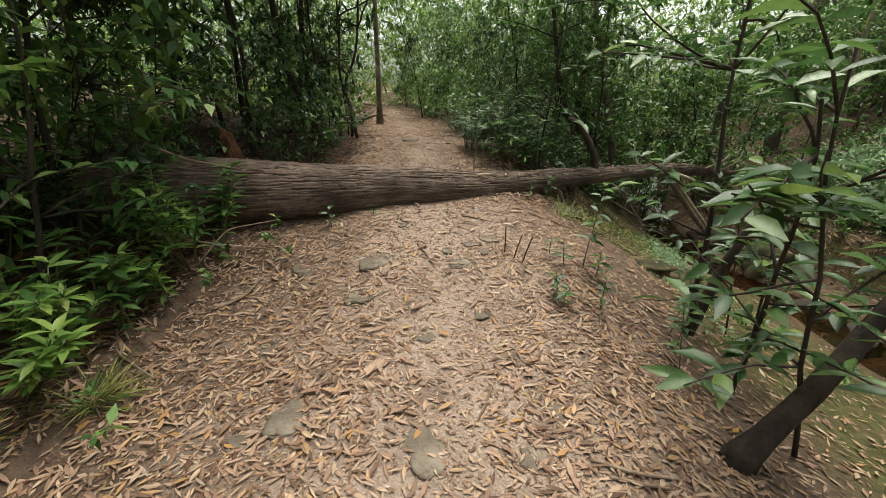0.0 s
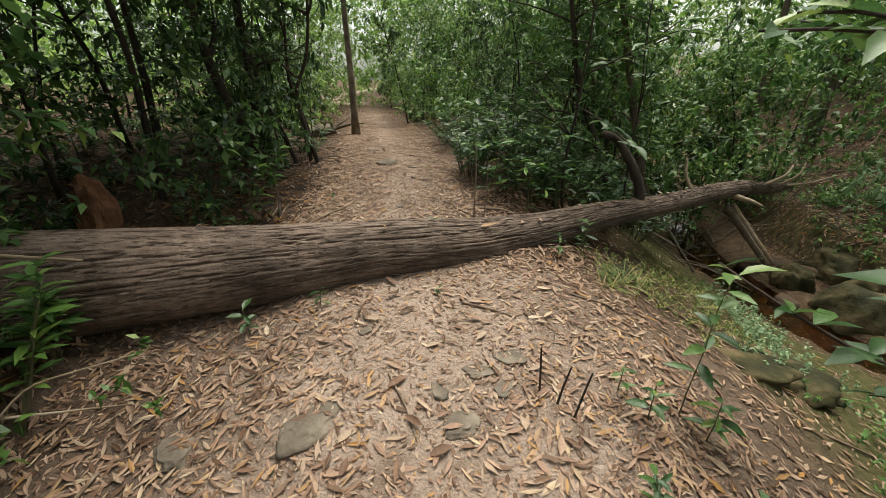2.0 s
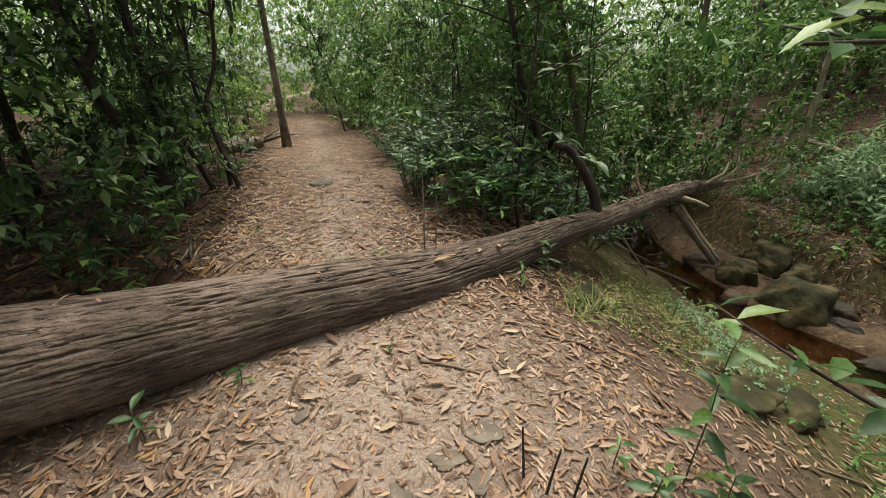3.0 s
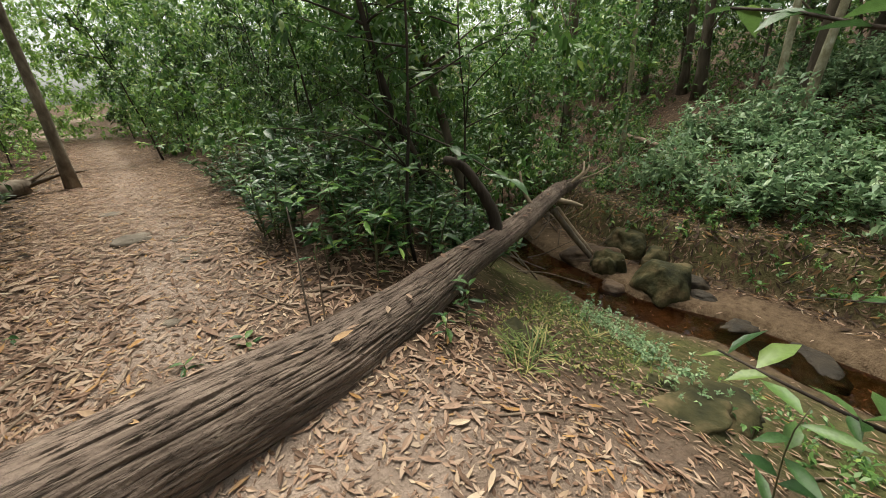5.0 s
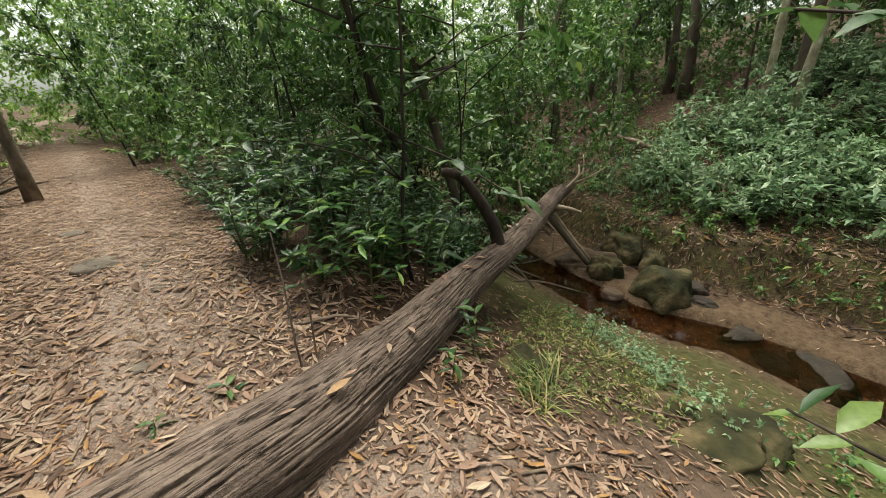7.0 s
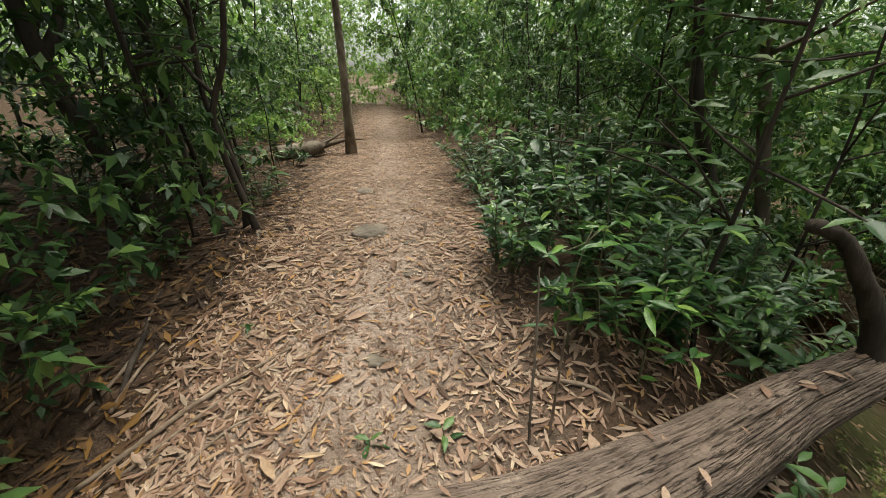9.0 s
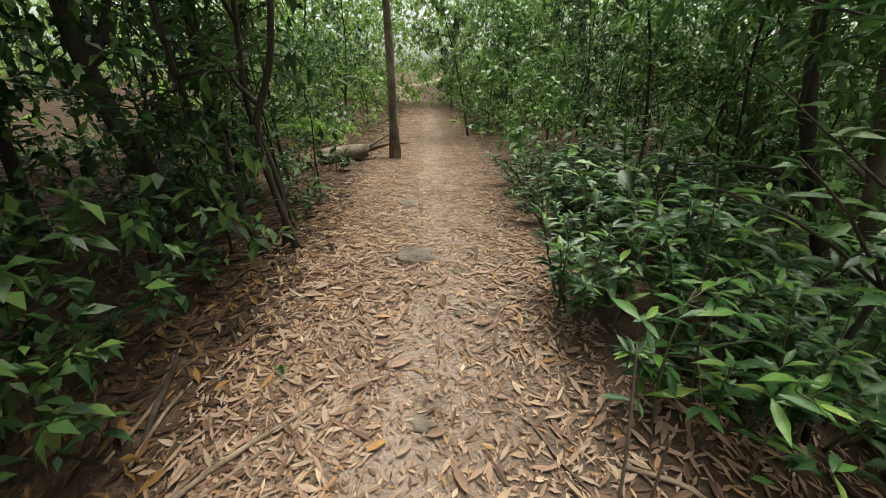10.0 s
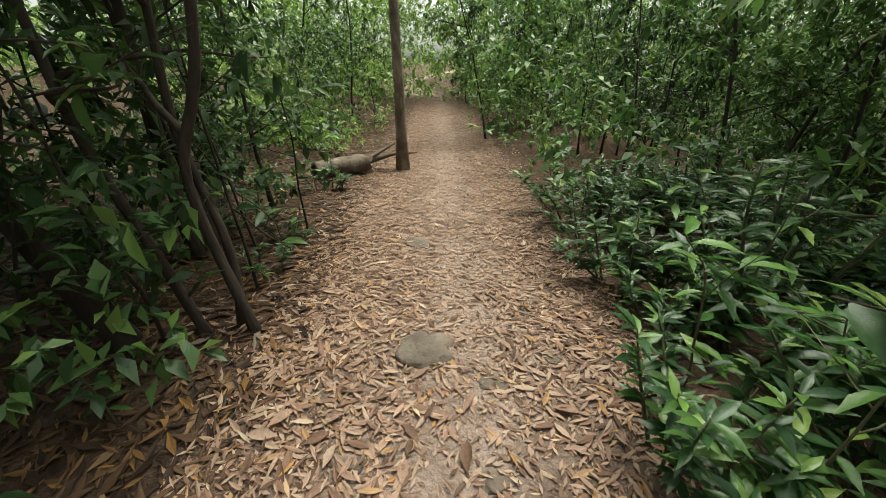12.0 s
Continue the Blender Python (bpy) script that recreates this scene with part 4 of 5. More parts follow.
SEEDS = ((0.87, 2.73, 0.22, 12, 0.09), (1.19, 3.17, 0.72, 12, 0.12), (1.02, 3.12, 0.3, 9, 0.09), (1.26, 3.06, 0.25, 12, 0.1), (0.9, 2.66, 0.16, 8, 0.09), (1.18, 2.7, 0.3, 12, 0.09), (0.93, 3.25, 0.2, 6, 0.07), (1.24, 4.67, 0.3, 10, 0.1),
         (1.3, 4.75, 0.3, 9, 0.09), (1.02, 4.55, 0.22, 8, 0.09), (-0.61, 3.92, 0.16, 6, 0.08), (-0.95, 3.72, 0.2, 7, 0.09), (-1.36, 5.08, 0.3, 11, 0.11), (-1.5, 5.58, 0.34, 12, 0.11), (-1.44, 5.89, 0.32, 16, 0.1), (-1.44, 4.73, 0.3, 12, 0.13),
         (-1.3, 4.62, 0.22, 9, 0.11), (-1.62, 4.9, 0.35, 12, 0.12), (-1.74, 2.23, 0.28, 10, 0.1), (-1.85, 2.5, 0.4, 12, 0.11), (-2.1, 2.9, 0.55, 15, 0.12), (-1.85, 3.25, 0.45, 14, 0.13), (2.6, 4.9, 0.35, 10, 0.07), (1.55, 5.35, 0.5, 13, 0.13),
         (0.1, 4.0, 0.1, 5, 0.05), (-0.16, 4.9, 0.06, 5, 0.07), (0.12, 4.93, 0.08, 5, 0.08), (-0.85, 5.45, 0.07, 6, 0.05), (2.2, 5.8, 0.6, 14, 0.12), (1.5, 2.2, 0.5, 16, 0.11), (1.62, 2.45, 0.42, 14, 0.1), (1.65, 2.6, 0.6, 16, 0.1))
for i, (x, y, tall, n, ln) in enumerate(SEEDS):
    seedling("thin green seedling with pointed leaves on bare litter" if tall > 0.2 else "tiny green sprout among fallen leaves", x, y, tall, n, ln, 500 + i, (0.15 * math.sin(i * 2.1), 0.15 * math.cos(i * 1.7)))

# young trees that lean over the trail's edge near the start
seedling("young tree with large drooping green leaves over the trail's edge", 1.78, 2.12, 1.8, 230, 0.15, 600, (-0.2, -0.22), "sapling", 0.3, 0.016, "saplings by the trail", M_BARK_DARK, 14)
seedling("young tree whose large leaves overhang the start of the trail", 1.85, 1.72, 1.95, 90, 0.18, 608, (-0.32, -0.14), "sapling", 0.45, 0.014, "saplings by the trail", M_BARK_DARK, 8)
seedling("young tree with large drooping green leaves over the bank", 1.82, 2.65, 2.3, 170, 0.15, 601, (-0.1, 0.08), "sapling", 0.35, 0.02, "saplings by the trail", M_BARK_DARK, 11)
seedling("young tree with long glossy leaves over the bank", 2.4, 2.75, 1.7, 50, 0.14, 602, (-0.12, 0.06), "sapling", 0.45, 0.012, "saplings by the trail", M_BARK_DARK, 6)
seedling("thin sapling with sparse long leaves on the bank", 2.3, 2.9, 1.3, 22, 0.13, 603, (0.0, 0.12), "sapling", 0.5, 0.008, "saplings by the trail", M_BARK_DARK, 4)
seedling("young tree with large leaves behind the log", 1.36, 5.53, 2.3, 110, 0.15, 604, (-0.05, 0.02), "sapling", 0.3, 0.015, "saplings by the trail", M_BARK_DARK, 9)
seedling("young tree with broad leaves beside the creek", 2.3, 6.2, 2.4, 90, 0.14, 605, (-0.15, 0.02), "sapling", 0.35, 0.014, "saplings by the trail", M_BARK_DARK, 8)
seedling("leafy sapling at the dark edge of the thicket", -2.3, 2.3, 1.9, 110, 0.13, 606, (0.12, 0.03), "sapling", 0.2, 0.018, "saplings by the trail", M_BARK_DARK, 9)
seedling("leafy sapling beside the log's butt end", -2.05, 3.0, 1.2, 70, 0.13, 607, (0.15, -0.1), "sapling", 0.2, 0.012, "saplings by the trail", M_BARK_DARK, 6)
for i, (x, y, tall, n, lx) in enumerate(((-1.6, 6.3, 1.4, 24, 0.05), (-2.0, 6.1, 1.2, 24, 0.1), (-1.42, 6.75, 1.5, 28, 0.0), (-2.3, 6.7, 1.8, 30, 0.05), (-1.62, 7.1, 1.3, 26, 0.05), (-2.5, 5.75, 1.1, 24, 0.1), (-1.6, 7.7, 1.1, 28, 0.05))):
    seedling("spindly sapling with large dark leaves in the shaded thicket", x, y, tall, n, 0.13, 640 + i, (lx, -0.08), "thicket_sapling", 0.3, 0.009, "saplings of the thicket", M_BARK_DARK, 5)
# these shrubs wear the lit copy of the leaf colour
for i, (x, y, tall, n) in enumerate(((0.66, 5.36, 0.6, 34), (0.92, 5.2, 0.5, 34), (0.56, 6.3, 0.6, 36), (0.62, 5.85, 0.7, 36), (0.95, 5.75, 0.85, 36), (1.25, 5.45, 0.75, 32), (0.5, 6.9, 0.55, 30), (0.8, 6.6, 0.75, 32), (0.95, 6.2, 0.6, 34), (0.5, 5.98, 0.4, 28), (0.72, 6.95, 0.55, 30), (1.15, 6.0, 0.7, 32), (0.85, 5.5, 0.65, 34))):
    seedling("broad-leaved shrub at the trail's edge, pointed leaves coloured as lit", x, y, tall, n, 0.13, 620 + i, (0.1 * math.sin(i * 3), 0.1 * math.cos(i * 5)), "broadleaf_shrub", 0.15, 0.006, "bright shrubs at the trail's edge", None, 5, LIT_LEAVES)


# dark trunks at the edges
def bare_tree(label, x, y, keys, leaves, seed, bark=None, leaf=0.1, group="dark trunks of the thicket", limbs=5):
    """A named trunk given as offsets and radii from its foot, with limbs and leaves on its upper half."""
    global rng
    rng = np.random.default_rng(seed)
    base = tagged(new("thicket_tree"), label, "tree", group)
    base.matrix_basis = Matrix.Translation((x, y, ground_z(x, y) - 0.05))
    ax, _ = along(keys, 28)
    L = Lump()
    L.tube(ax[:, :3], ax[:, 3] * (1.0 if bark else 0.55), 10, 0.12)
    part("trunk", L.mesh("trunk"), bark or M_BARK_DARK, base)
    crown = Lump()
    for k in range(limbs):
        i = int(rng.uniform(0.35, 0.98) * 27)
        ln = rng.uniform(0.5, 1.1)
        limb = wander(ax[i, :3], unit(1)[0] * (1, 1, 0.3) + (0, 0, 0.5), ln, 8, 0.14)
        W = Lump()
        W.tube(limb, np.linspace(ax[i, 3] * 0.5, 0.003, 8), 6)
        part("limb", W.mesh("limb"), bark or M_BARK_DARK, base)
        for q in range(6):
            tw = wander(limb[2 + int(rng.integers(6))], unit(1)[0], 0.4, 5, 0.15)
            leafy(crown, tw, leaves, leaf, 0.36, fine=True)
    # thicket crowns get the leaf colour with shade in it
    part("crown", crown.mesh("crown"), M_LEAF_MID if bark else M_LEAF_DARK_SHADE, base)
    return base


DARK = "dark crooked trunk of a small thicket tree"
bare_tree("stout dark trunk leaning over the shaded thicket floor", -1.72, 6.25, [(0, 0, 0, 0.13), (-0.1, -0.03, 0.3, 0.1), (-0.27, -0.05, 0.72, 0.09), (-0.4, -0.05, 1.15, 0.085), (-0.5, 0, 2.0, 0.07), (-0.62, 0.1, 3.5, 0.03)], 8, 700, None, 0.14)
bare_tree("dark forked trunk at the trail's shaded edge", -1.2, 6.4, [(0, 0, 0, 0.05), (-0.12, 0, 0.5, 0.036), (-0.17, 0, 0.85, 0.036), (-0.02, 0, 1.03, 0.032), (0.06, 0, 1.4, 0.03), (0.14, 0.05, 2.8, 0.016)], 6, 701, None, 0.13)
bare_tree(DARK, -1.42, 6.36, [(0, 0, 0, 0.05), (-0.12, 0, 0.4, 0.04), (-0.3, 0, 0.9, 0.034), (-0.36, 0, 1.6, 0.028), (-0.3, 0, 2.8, 0.014)], 6, 702, None, 0.13)
bare_tree(DARK, -1.3, 6.42, [(0, 0, 0, 0.045), (0.02, 0.05, 0.4, 0.036), (-0.16, 0.1, 0.9, 0.03), (-0.1, 0.1, 1.6, 0.026), (-0.2, 0, 2.8, 0.014)], 5, 710, None, 0.13)
bare_tree(DARK, -2.75, 6.15, [(0, 0, 0, 0.08), (0.02, 0, 1.0, 0.06), (0, 0, 2.2, 0.05), (0, 0, 3.8, 0.02)], 8, 703)
bare_tree(DARK, -2.06, 7.1, [(0, 0, 0, 0.09), (-0.03, 0, 0.6, 0.075), (-0.05, 0, 1.4, 0.065), (0.0, 0, 2.4, 0.05), (0.1, 0, 3.6, 0.02)], 8, 704)
bare_tree(DARK, -2.3, 5.3, [(0, 0, 0, 0.06), (0.05, 0, 1.2, 0.045), (-0.1, 0, 2.4, 0.035), (0.1, 0, 3.6, 0.01)], 8, 705)
bare_tree("slender brown trunk in the wood behind the log", 3.0, 9.4, [(0, 0, 0, 0.08), (-0.02, 0, 1.2, 0.065), (0.05, 0, 3.0, 0.055), (0, 0, 5.0, 0.03)], 10, 711, M_BARK_BROWN, 0.12, "trunks behind the log", 5)
bare_tree("slender brown trunk in the wood behind the log", 3.32, 9.3, [(0, 0, 0, 0.07), (0.03, 0, 1.2, 0.06), (-0.03, 0, 3.0, 0.05), (0, 0, 5.0, 0.03)], 10, 712, M_BARK_BROWN, 0.12, "trunks behind the log", 5)
bare_tree("thin pale upright trunk on the far slope", 7.6, 8.3, [(0, 0, 0, 0.055), (0.02, 0, 1.2, 0.045), (-0.03, 0, 3.0, 0.04), (0, 0, 5.0, 0.02)], 8, 713, M_BARK_PALE, 0.12, "trunks behind the log", 5)
bare_tree("brown trunk leaning over the creek behind the log", 3.5, 7.7, [(0, 0, 0, 0.1), (-0.15, 0, 0.6, 0.075), (-0.45, -0.05, 1.5, 0.06), (-0.75, -0.1, 2.4, 0.05), (-1.1, -0.1, 3.6, 0.03)], 14, 706, M_BARK_BROWN, 0.12, "trunks behind the log", 7)
bare_tree("slim brown trunk behind the log", 2.6, 6.9, [(0, 0, 0, 0.06), (-0.3, 0, 0.7, 0.045), (-0.75, 0, 1.7, 0.04), (-1.0, 0, 2.8, 0.02)], 14, 707, M_BARK_DARK, 0.12, "trunks behind the log", 7)
bare_tree("upright brown trunk beyond the creek", 6.2, 9.6, [(0, 0, 0, 0.09), (0, 0, 1.0, 0.07), (0.05, 0, 3.0, 0.06), (0, 0, 5.0, 0.03)], 14, 708, M_BARK_BROWN, 0.13, "trunks behind the log", 7)
bare_tree("stout red-brown trunk on the far slope", 8.4, 10.6, [(0, 0, 0, 0.17), (0, 0, 1.0, 0.13), (0.05, 0, 3.0, 0.12), (0, 0, 5.5, 0.08)], 14, 709, M_BARK_BROWN, 0.13, "trunks behind the log", 7)


def stick(name, label, keys, mat, category="stick", group="", on_ground=True, sides=7, parts_of=None):
    """A bent stick through keyed points (x, y, lift, radius) over the ground."""
    rows = [(x, y, (ground_z(x, y) if on_ground else 0) + z, r) for x, y, z, r in keys]
    ax, _ = along(rows, 18)
    L = Lump()
    L.tube(ax[:, :3], ax[:, 3], sides, 0.1)
    return tagged(part(name, L.mesh(name), mat), label, category, group)


rng = np.random.default_rng(900)
stick("leaning_branch", "dark thick branch leaning out of the bank", [(1.41, 1.59, -0.03, 0.09), (1.5, 1.6, 0.14, 0.055), (1.64, 1.62, 0.38, 0.048), (1.82, 1.68, 0.68, 0.042), (2.04, 1.77, 1.02, 0.034), (2.34, 1.87, 1.5, 0.02)], M_BARK_DARK, "branch")
stick("leaning_branch", "dark thin branch leaning out of the bank", [(1.83, 2.7, -0.05, 0.05), (1.93, 2.72, 0.38, 0.035), (2.08, 2.76, 0.85, 0.03), (2.38, 2.8, 1.45, 0.02)], M_BARK_DARK, "branch")
for x, y, dx, dy, h in ((0.57, 3.26, 0.0, 0.05, 0.22), (0.63, 3.2, 0.06, 0.03, 0.18), (0.68, 3.12, 0.08, 0.05, 0.2)):
    stick("stick_stub", "thin dark stick standing in the litter", [(x, y, -0.03, 0.006), (x + dx * 0.5, y + dy * 0.5, h * 0.5, 0.005), (x + dx, y + dy, h, 0.004)], M_BARK_DARK, group="standing sticks")
stick("snapped_stem", "snapped brown stem leaning at the trail's edge", [(0.42, 4.9, -0.03, 0.006), (0.42, 4.95, 0.12, 0.005), (0.44, 5.05, 0.34, 0.005), (0.45, 5.16, 0.56, 0.003)], M_BARK_BROWN, group="snapped stems")
stick("snapped_stem", "thin bare stem beside the log", [(0.5, 4.95, -0.03, 0.006), (0.52, 5.0, 0.2, 0.005), (0.53, 5.02, 0.4, 0.004)], M_TWIG, group="snapped stems")
TRAIL_STICKS = (((-1.15, 4.75), (-0.85, 5.08), (-0.6, 5.34), 0.012), ((-1.05, 4.75), (-0.8, 5.05), (-0.66, 5.22), 0.009), ((-0.56, 5.05), (-0.53, 5.2), (-0.48, 5.42), 0.006), ((-0.85, 4.75), (-0.7, 4.95), (-0.6, 5.02), 0.006), ((-0.42, 4.9), (-0.38, 5.0), (-0.37, 5.1), 0.005),
                ((0.2, 5.35), (0.3, 5.2), (0.42, 5.08), 0.006), ((0.25, 3.9), (0.4, 3.84), (0.55, 3.76), 0.007), ((0.35, 2.0), (0.28, 1.8), (0.2, 1.65), 0.006), ((0.7, 1.5), (0.85, 1.44), (1.1, 1.42), 0.009), ((0.75, 1.42), (0.95, 1.38), (1.15, 1.36), 0.008), ((-0.15, 3.4), (-0.05, 3.2), (0.0, 3.05), 0.005),
                ((1.6, 4.4), (1.95, 4.12), (2.3, 3.9), 0.009), ((0.9, 4.0), (1.2, 3.92), (1.5, 3.8), 0.007), ((-1.3, 5.0), (-1.28, 5.25), (-1.4, 5.6), 0.009), ((-1.2, 5.0), (-1.22, 5.2), (-1.2, 5.35), 0.008), ((-0.2, 6.9), (-0.05, 6.75), (0.1, 6.7), 0.006), ((0.5, 5.2), (0.7, 5.15), (0.9, 5.02), 0.01),
                ((-1.9, 2.3), (-1.75, 2.1), (-1.5, 2.0), 0.008), ((-2.2, 2.2), (-1.9, 2.0), (-1.6, 1.75), 0.009), ((-1.5, 2.6), (-1.35, 2.75), (-1.3, 3.0), 0.012), ((1.7, 2.0), (1.5, 2.25), (1.45, 2.6), 0.008), ((2.1, 3.3), (2.4, 3.25), (2.8, 3.1), 0.007), ((-1.0, 3.3), (-0.7, 3.5), (-0.45, 3.6), 0.006))
for a, b, c, r in TRAIL_STICKS:
    stick("fallen_twig", "dry brown twig lying on the ground", [(*a, r, r), (*b, r * 1.6, r), (*c, r, r * 0.6)], M_TWIG, group="fallen twigs")
stick("trail_root", "bare root crossing the edge of the trail", [(-1.2, 5.05, 0.0, 0.012), (-1.26, 5.2, 0.02, 0.013), (-1.32, 5.4, 0.01, 0.012), (-1.4, 5.55, 0.0, 0.01)], M_BARK_DARK, "root")
for a, b, c, r in (((-2.0, 2.95, 0.25), (-1.7, 3.05, 0.22), (-1.3, 3.25, 0.08), 0.007), ((-1.75, 2.9, 0.05), (-1.6, 3.15, 0.28), (-1.25, 3.3, 0.3), 0.005), ((-2.3, 3.4, 0.7), (-2.0, 3.45, 0.62), (-1.6, 3.6, 0.56), 0.012)):
    stick("dead_twig", "pale dead twig caught beside the log", [(*a, r), (*b, r), (*c, r * 0.5)], M_WOOD_RAW, group="dead twigs by the log")

# dead branches on the far bank and under the log
for i in range(34):
    x, y = rng.uniform(4.9, 9.5), rng.uniform(6.6, 10.5)
    a, ln = rng.uniform(0, 6.28), rng.uniform(0.5, 1.5)
    r = rng.uniform(0.006, 0.02)
    up = rng.uniform(0.05, 0.5)
    stick("dead_branch", "dry grey-brown dead branch in a tangle on the far bank", [(x, y, 0.02, r), (x + 0.5 * ln * math.cos(a), y + 0.5 * ln * math.sin(a), up * 0.7, r * 0.8), (x + ln * math.cos(a + 0.2), y + ln * math.sin(a + 0.2), up, r * 0.4)], M_TWIG, "branch", "dead branches on the far bank", sides=5)
for i in range(30):
    x, y = rng.uniform(2.3, 5.2), rng.uniform(6.2, 8.2)
    a, ln = rng.uniform(0, 6.28), rng.uniform(0.4, 1.1)
    r, up = rng.uniform(0.005, 0.015), rng.uniform(0.1, 0.7)
    stick("dead_branch", "thin dry branch in a tangle behind the log", [(x, y, 0.02, r), (x + 0.5 * ln * math.cos(a), y + 0.5 * ln * math.sin(a), up * 0.7, r * 0.8), (x + ln * math.cos(a + 0.3), y + ln * math.sin(a + 0.3), up, r * 0.4)], M_BARK_BROWN, "branch", "dead branches behind the log", sides=5)
stick("fallen_branch", "weathered fallen dead branch on the far slope", [(8.4, 9.0, 0.1, 0.05), (7.7, 7.75, 0.2, 0.045), (6.95, 6.3, 0.14, 0.035), (6.3, 5.3, 0.16, 0.02)], M_TWIG, "branch")
for dx, r, mat in ((0.0, 0.04, M_BARK_BROWN), (0.11, 0.028, M_WOOD_RAW)):
    stick("split_branch", "grey split branch propped under the log", [(3.52 + dx, 6.2 + dx * 0.5, 0.1, r), (3.85 + dx, 6.22 + dx * 0.5, -0.25, r), (4.25 + dx, 6.2 + dx * 0.5, -0.68, r * 0.9)], mat, "branch", "split branches under the log", on_ground=False)


# clay mound behind the log, hollow stump further on
def mound():
    bm = bmesh.new()
    bmesh.ops.create_icosphere(bm, subdivisions=4, radius=1)
    for v in bm.verts:
        q = noise.noise(v.co * 2.2) * 0.3 + noise.noise(v.co * 5) * 0.12
        v.co = Vector((v.co.x * (1 + q) * 0.12, v.co.y * (1 + q) * 0.12, v.co.z * (1 + 0.4 * q) * 0.36))
    me = bpy.data.meshes.new("clay_mound")
    bm.to_mesh(me)
    bm.free()
    ob = part("clay_mound", me, M_CLAY)
    ob.location = (-2.15, 4.4, ground_z(-2.15, 4.4) + 0.25)
    return tagged(ob, "rough red-brown clay mound in the thicket behind the log", "mound")


mound()


def hollow_stump(x, y, turn):
    base = tagged(new("hollow_stump"), "weathered hollow stump lying beside the trail", "stump")
    base.matrix_basis = pose(x, y, ground_z(x, y) + 0.1, 0, 0, turn)
    v, f, n, k = [], [], 14, 20
    for i in range(n):
        for j in range(k):
            a = 2 * math.pi * j / k
            for r in ((0.1, 0.065)):
                q = 1 + 0.25 * noise.noise(Vector((math.cos(a) * 2, math.sin(a) * 2, i * 0.4)))
                v.append((i * 0.05 * (1 + 0.3 * noise.noise(Vector((a, 3, 1)))), math.cos(a) * r * q, math.sin(a) * r * q))
    for i in range(n - 1):
        for j in range(k):
            a, b = (i * k + j) * 2, (i * k + (j + 1) % k) * 2
            c, d = a + 2 * k, b + 2 * k
            f += [(a, b, d, c), (b + 1, a + 1, c + 1, d + 1)]
    for i in (0, n - 1):
        for j in range(k):
            a, b = (i * k + j) * 2, (i * k + (j + 1) % k) * 2
            f.append((a, a + 1, b + 1, b))
    part("shell", mesh_of("shell", v, f), M_BARK_BROWN, base)
    for q in range(3):
        L = Lump()
        L.tube(wander((0.5 + 0.1 * q, 0, 0), (1, rng.uniform(-0.4, 0.4), rng.uniform(-0.1, 0.3)), 0.6, 7, 0.1), np.linspace(0.035, 0.008, 7), 6, 0.15)
        part("root", L.mesh("root"), M_BARK_BROWN, base)


hollow_stump(-2.2, 9.12, 50)


# grass tufts
def tuft(label, x, y, blades, tall, seed):
    global rng
    rng = np.random.default_rng(seed)
    L = Lump()
    a = rng.uniform(0, 6.28, blades)
    way = np.stack([np.cos(a), np.sin(a), rng.uniform(0.3, 1.8, blades)], 1)
    L.leaves(rng.normal(0, 0.03, (blades, 3)) * (1, 1, 0), way, np.tile((0, 0, 1.0), (blades, 1)), tall * rng.uniform(0.5, 1.2, blades), 0.007, 0.2, 0.4, True)
    base = tagged(new("grass_tuft"), label, "grass", "grass tufts")
    base.matrix_basis = Matrix.Translation((x, y, ground_z(x, y) - 0.01))
    tagged(part("grass", L.mesh("grass"), M_GRASS, base), kind="stuff")


for i, (x, y, n, h) in enumerate(((-1.69, 1.82, 170, 0.28), (1.4, 4.3, 50, 0.26), (1.6, 4.42, 30, 0.2), (-2.15, 1.5, 110, 0.22), (1.3, 4.25, 50, 0.15), (2.3, 4.6, 60, 0.14), (-1.9, 1.45, 80, 0.2), (2.9, 5.6, 60, 0.16))):
    tuft("yellow-green grass tuft on the bare ground" if i != 1 else "dark green strappy tuft on the bank", x, y, n, h, 800 + i)


def near_points(points, spread, lift):
    def where(r, n):
        c = np.array(points)[r.integers(len(points), size=n)]
        x, y = c[:, 0] + r.normal(0, spread, n), c[:, 1] + r.normal(0, spread, n)
        return np.stack([x, y, height(x, y) + r.uniform(0.01, lift, n)], 1)
    return where


sprigs("creeping_plant", "small blue-green creeping plant on the creek bank", 230, near_points([(2.97, 5.08), (2.88, 4.85), (2.74, 4.5), (2.8, 4.65), (2.6, 4.2), (2.42, 3.9)], 0.13, 0.12), M_LEAF_GREY, 41, per=10, leaf=0.028, ratio=0.55, size=0.09, rise=0.8)
sprigs("moss_growth", "low yellow-green moss and weeds beside the log", 420, near_points([(1.5, 4.45), (1.75, 4.7), (2.0, 4.9), (2.4, 5.1), (2.9, 5.4), (1.9, 4.2), (2.4, 4.3)], 0.16, 0.05), M_GRASS, 42, per=8, leaf=0.03, ratio=0.35, size=0.06, rise=0.6)
sprigs("bank_weeds", "low green weeds on the far creek bank", 3000, cloud(5.4, 9.0, 0, 9, 0.0, 0.22, lambda x, y, h: x > cx_of(y) + 1.15, 0.7, 1.0, 0.6), M_LEAF_MID, 43, per=8, leaf=0.05, size=0.1, rise=0.7)
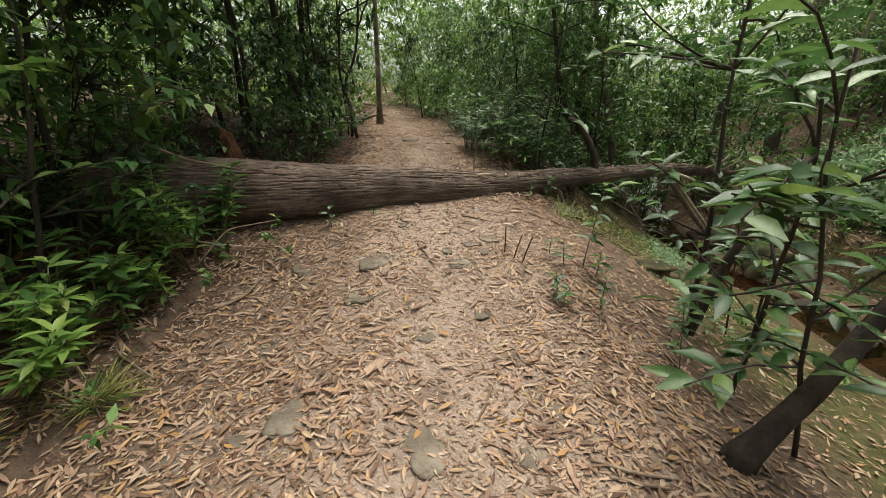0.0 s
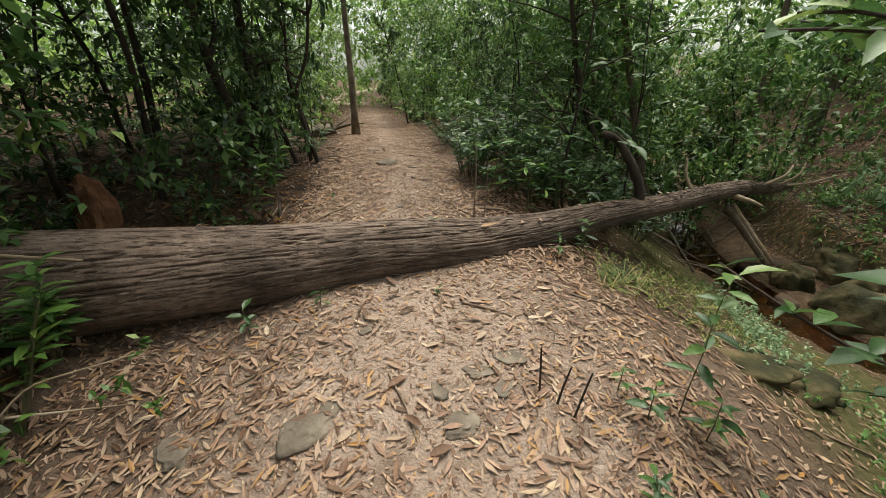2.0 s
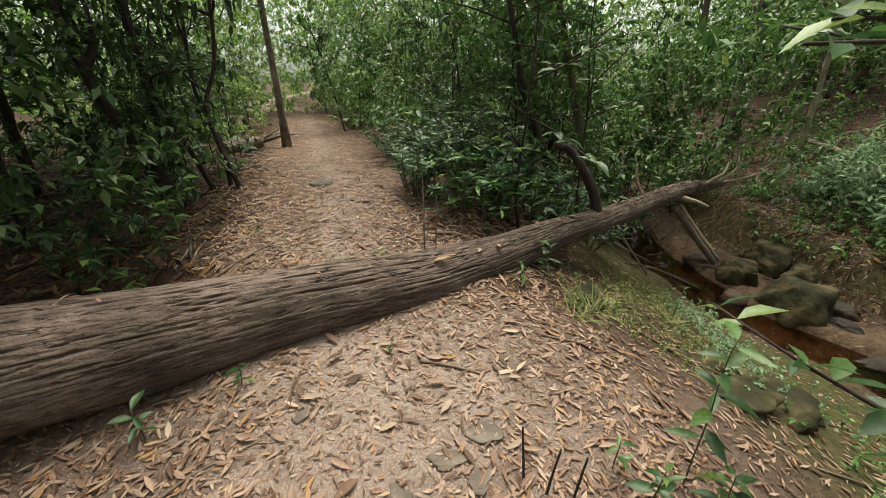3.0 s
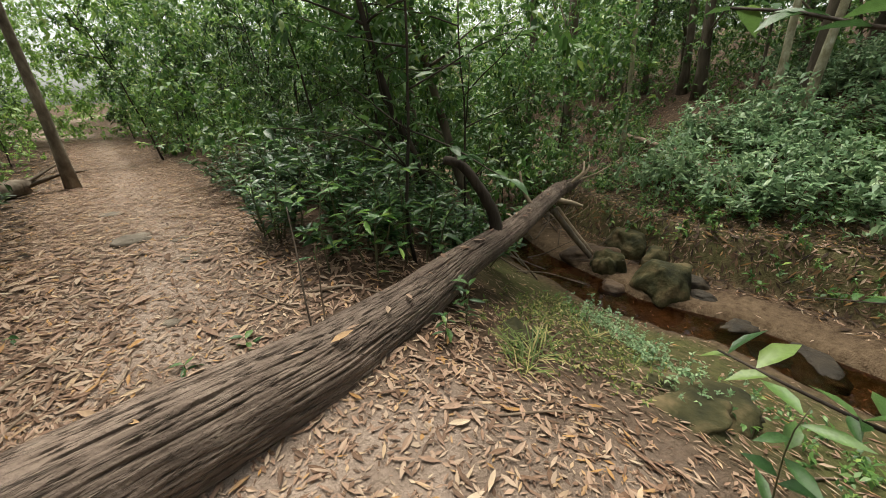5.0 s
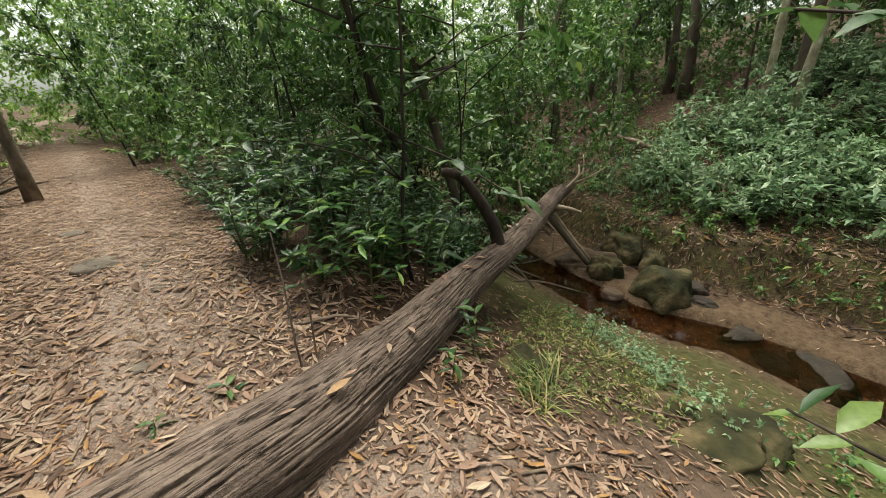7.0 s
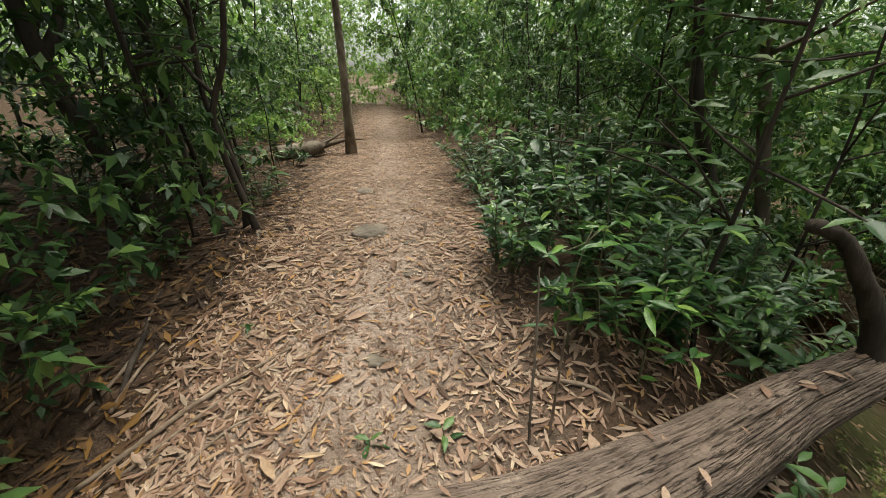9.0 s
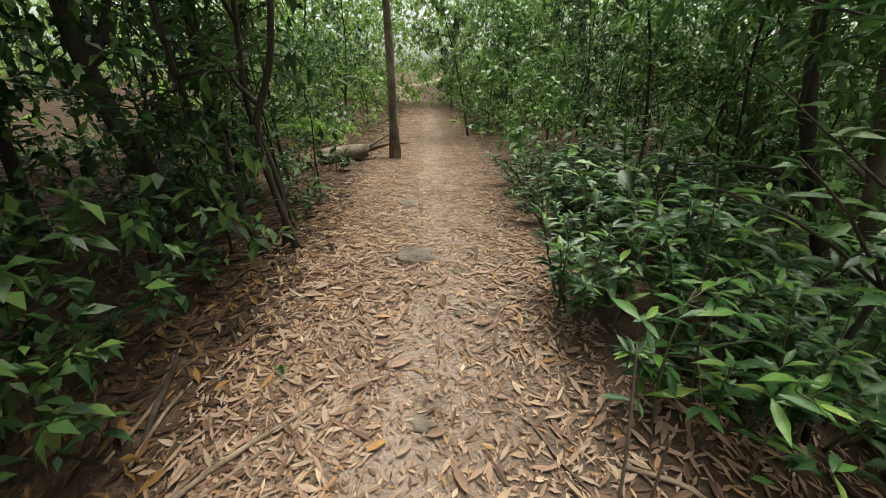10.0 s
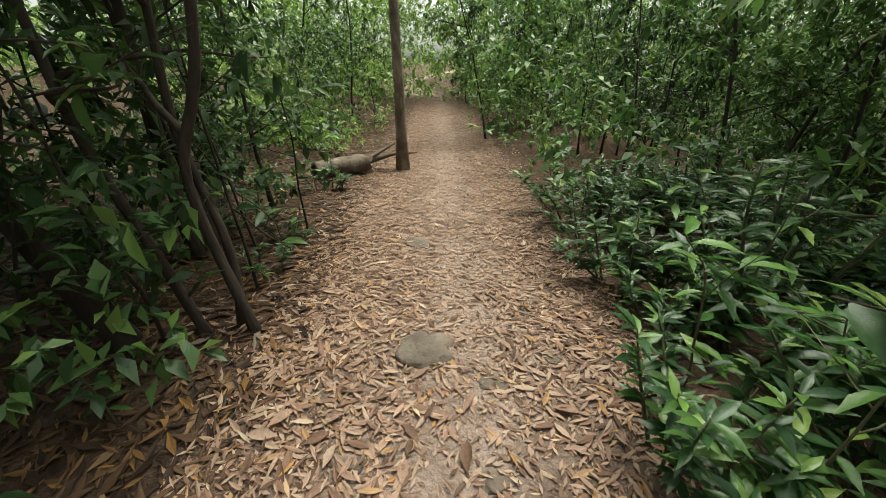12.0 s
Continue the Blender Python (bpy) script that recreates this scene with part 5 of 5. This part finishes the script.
sprigs("bank_undergrowth", "grey-green leafy undergrowth over the far bank", 2600, cloud(5.9, 11.5, -1, 7.2, 0.08, 0.85, lambda x, y, h: x > cx_of(y) + 1.3 + 0.3 * (y > 5.3), 0.9, 1.0, 0.45), M_LEAF_GREY, 49, per=9, leaf=0.11, ratio=0.42, size=0.2)
sprigs("thicket_floor_weeds", "scattered green weeds on the thicket floor", 420, cloud(-4.5, -1.2, 0.5, 9, 0.0, 0.3, lambda x, y, h: x < tx_of(y) - 1.0, 0.8, 1.0, 0.75), M_LEAF_MID, 44, per=8, leaf=0.07, size=0.12, rise=0.7)
# brightness at the trail's end is put into the leaf colour
sprigs("arching_foliage", "green leaves arching over the far trail, coloured as backlit", 420, cloud(-5, 3, 12.5, 23, 1.9, 5.0, lambda x, y, h: np.abs(x - tx_of(y)) < 2.6, 1.2, 1.0, 0.3), M_LEAF_LIT, 47, per=10, leaf=0.12, size=0.3)
sprigs("verge_herbs", "low bright green herbs on the verge beyond the stump", 700, cloud(-5.0, -1.8, 9.7, 13.0, 0.0, 0.4, lambda x, y, h: x < tx_of(y) - 0.95, 0.7, 1.0, 0.4), M_LEAF_LIT, 55, per=9, leaf=0.075, size=0.14, rise=0.6)
# dark leaf colour here stands in for the shade along the edge
sprigs("low_thicket", "low leaves crowding the trail's edge, darkened in colour for shade", 420, cloud(-4.2, -1.0, 4.7, 8.2, 0.02, 0.8, lambda x, y, h: x < tx_of(y) - 0.78, 0.6, 1.0, 0.55), M_LEAF_DARK_SHADE, 48, per=9, leaf=0.085, size=0.18)
sprigs("trail_end_foliage", "lush green foliage where the trail bends away, coloured as lit", 1500, cloud(-7, 1.5, 11.8, 24, 0.0, 1.4, lambda x, y, h: ((x < tx_of(y) - 0.9) | (x > tx_of(y) + 0.9)), 1.0, 1.0, 0.35), M_LEAF_LIT, 45, per=10, leaf=0.11, size=0.22)


# leaves on the log and larger single leaves on the ground, each a part of what it lies on
rng = np.random.default_rng(950)
loose = tagged(new("log_leaves"), "few dry leaves resting on top of the fallen log", "leaves")
for i in range(46):
    q = rng.uniform(0, 1)
    k = 2 + 8.5 * q
    a, b = LOG[int(k)], LOG[min(int(k) + 1, len(LOG) - 1)]
    u = k - int(k)
    x, y, z, r = [a[j] + (b[j] - a[j]) * u for j in range(4)]
    s = rng.uniform(-0.5, 0.5)
    leaf_part(loose, Vector((x - 0.42 * s * r, y + 0.9 * s * r, z + r * math.sqrt(1 - s * s) + 0.004)), (math.cos(i * 2.3), math.sin(i * 2.3), 0.02), rng.uniform(0.04, 0.09), DRY_LEAVES, (-0.42 * s, 0.9 * s, 1))
leaf_part(loose, Vector((0.42, 4.5, 0.497)), (1, 0.25, 0.0), 0.12, DRY_LEAVES, (0, -0.2, 1))
for i in range(290):
    y = rng.uniform(0.9, 6.2)
    x = trail_x(y) + rng.normal(0, 0.75)
    if max(-1.6, trail_x(y) - (0.65 if y > 4.6 else 1.5)) < x < 1.6 and ground_z(x, y) > -0.1:
        leaf_part(ground, Vector((x, y, ground_z(x, y) + 0.014)), (math.cos(i * 1.9), math.sin(i * 1.9), rng.normal(0.03, 0.06) + math.cos(i * 1.9) * float(slope_of(x, y)[0]) + math.sin(i * 1.9) * float(slope_of(x, y)[1])), rng.uniform(0.06, 0.12), DRY_LEAVES, (rng.normal(0, 0.15) - float(slope_of(x, y)[0]), rng.normal(0, 0.15) - float(slope_of(x, y)[1]), 1))
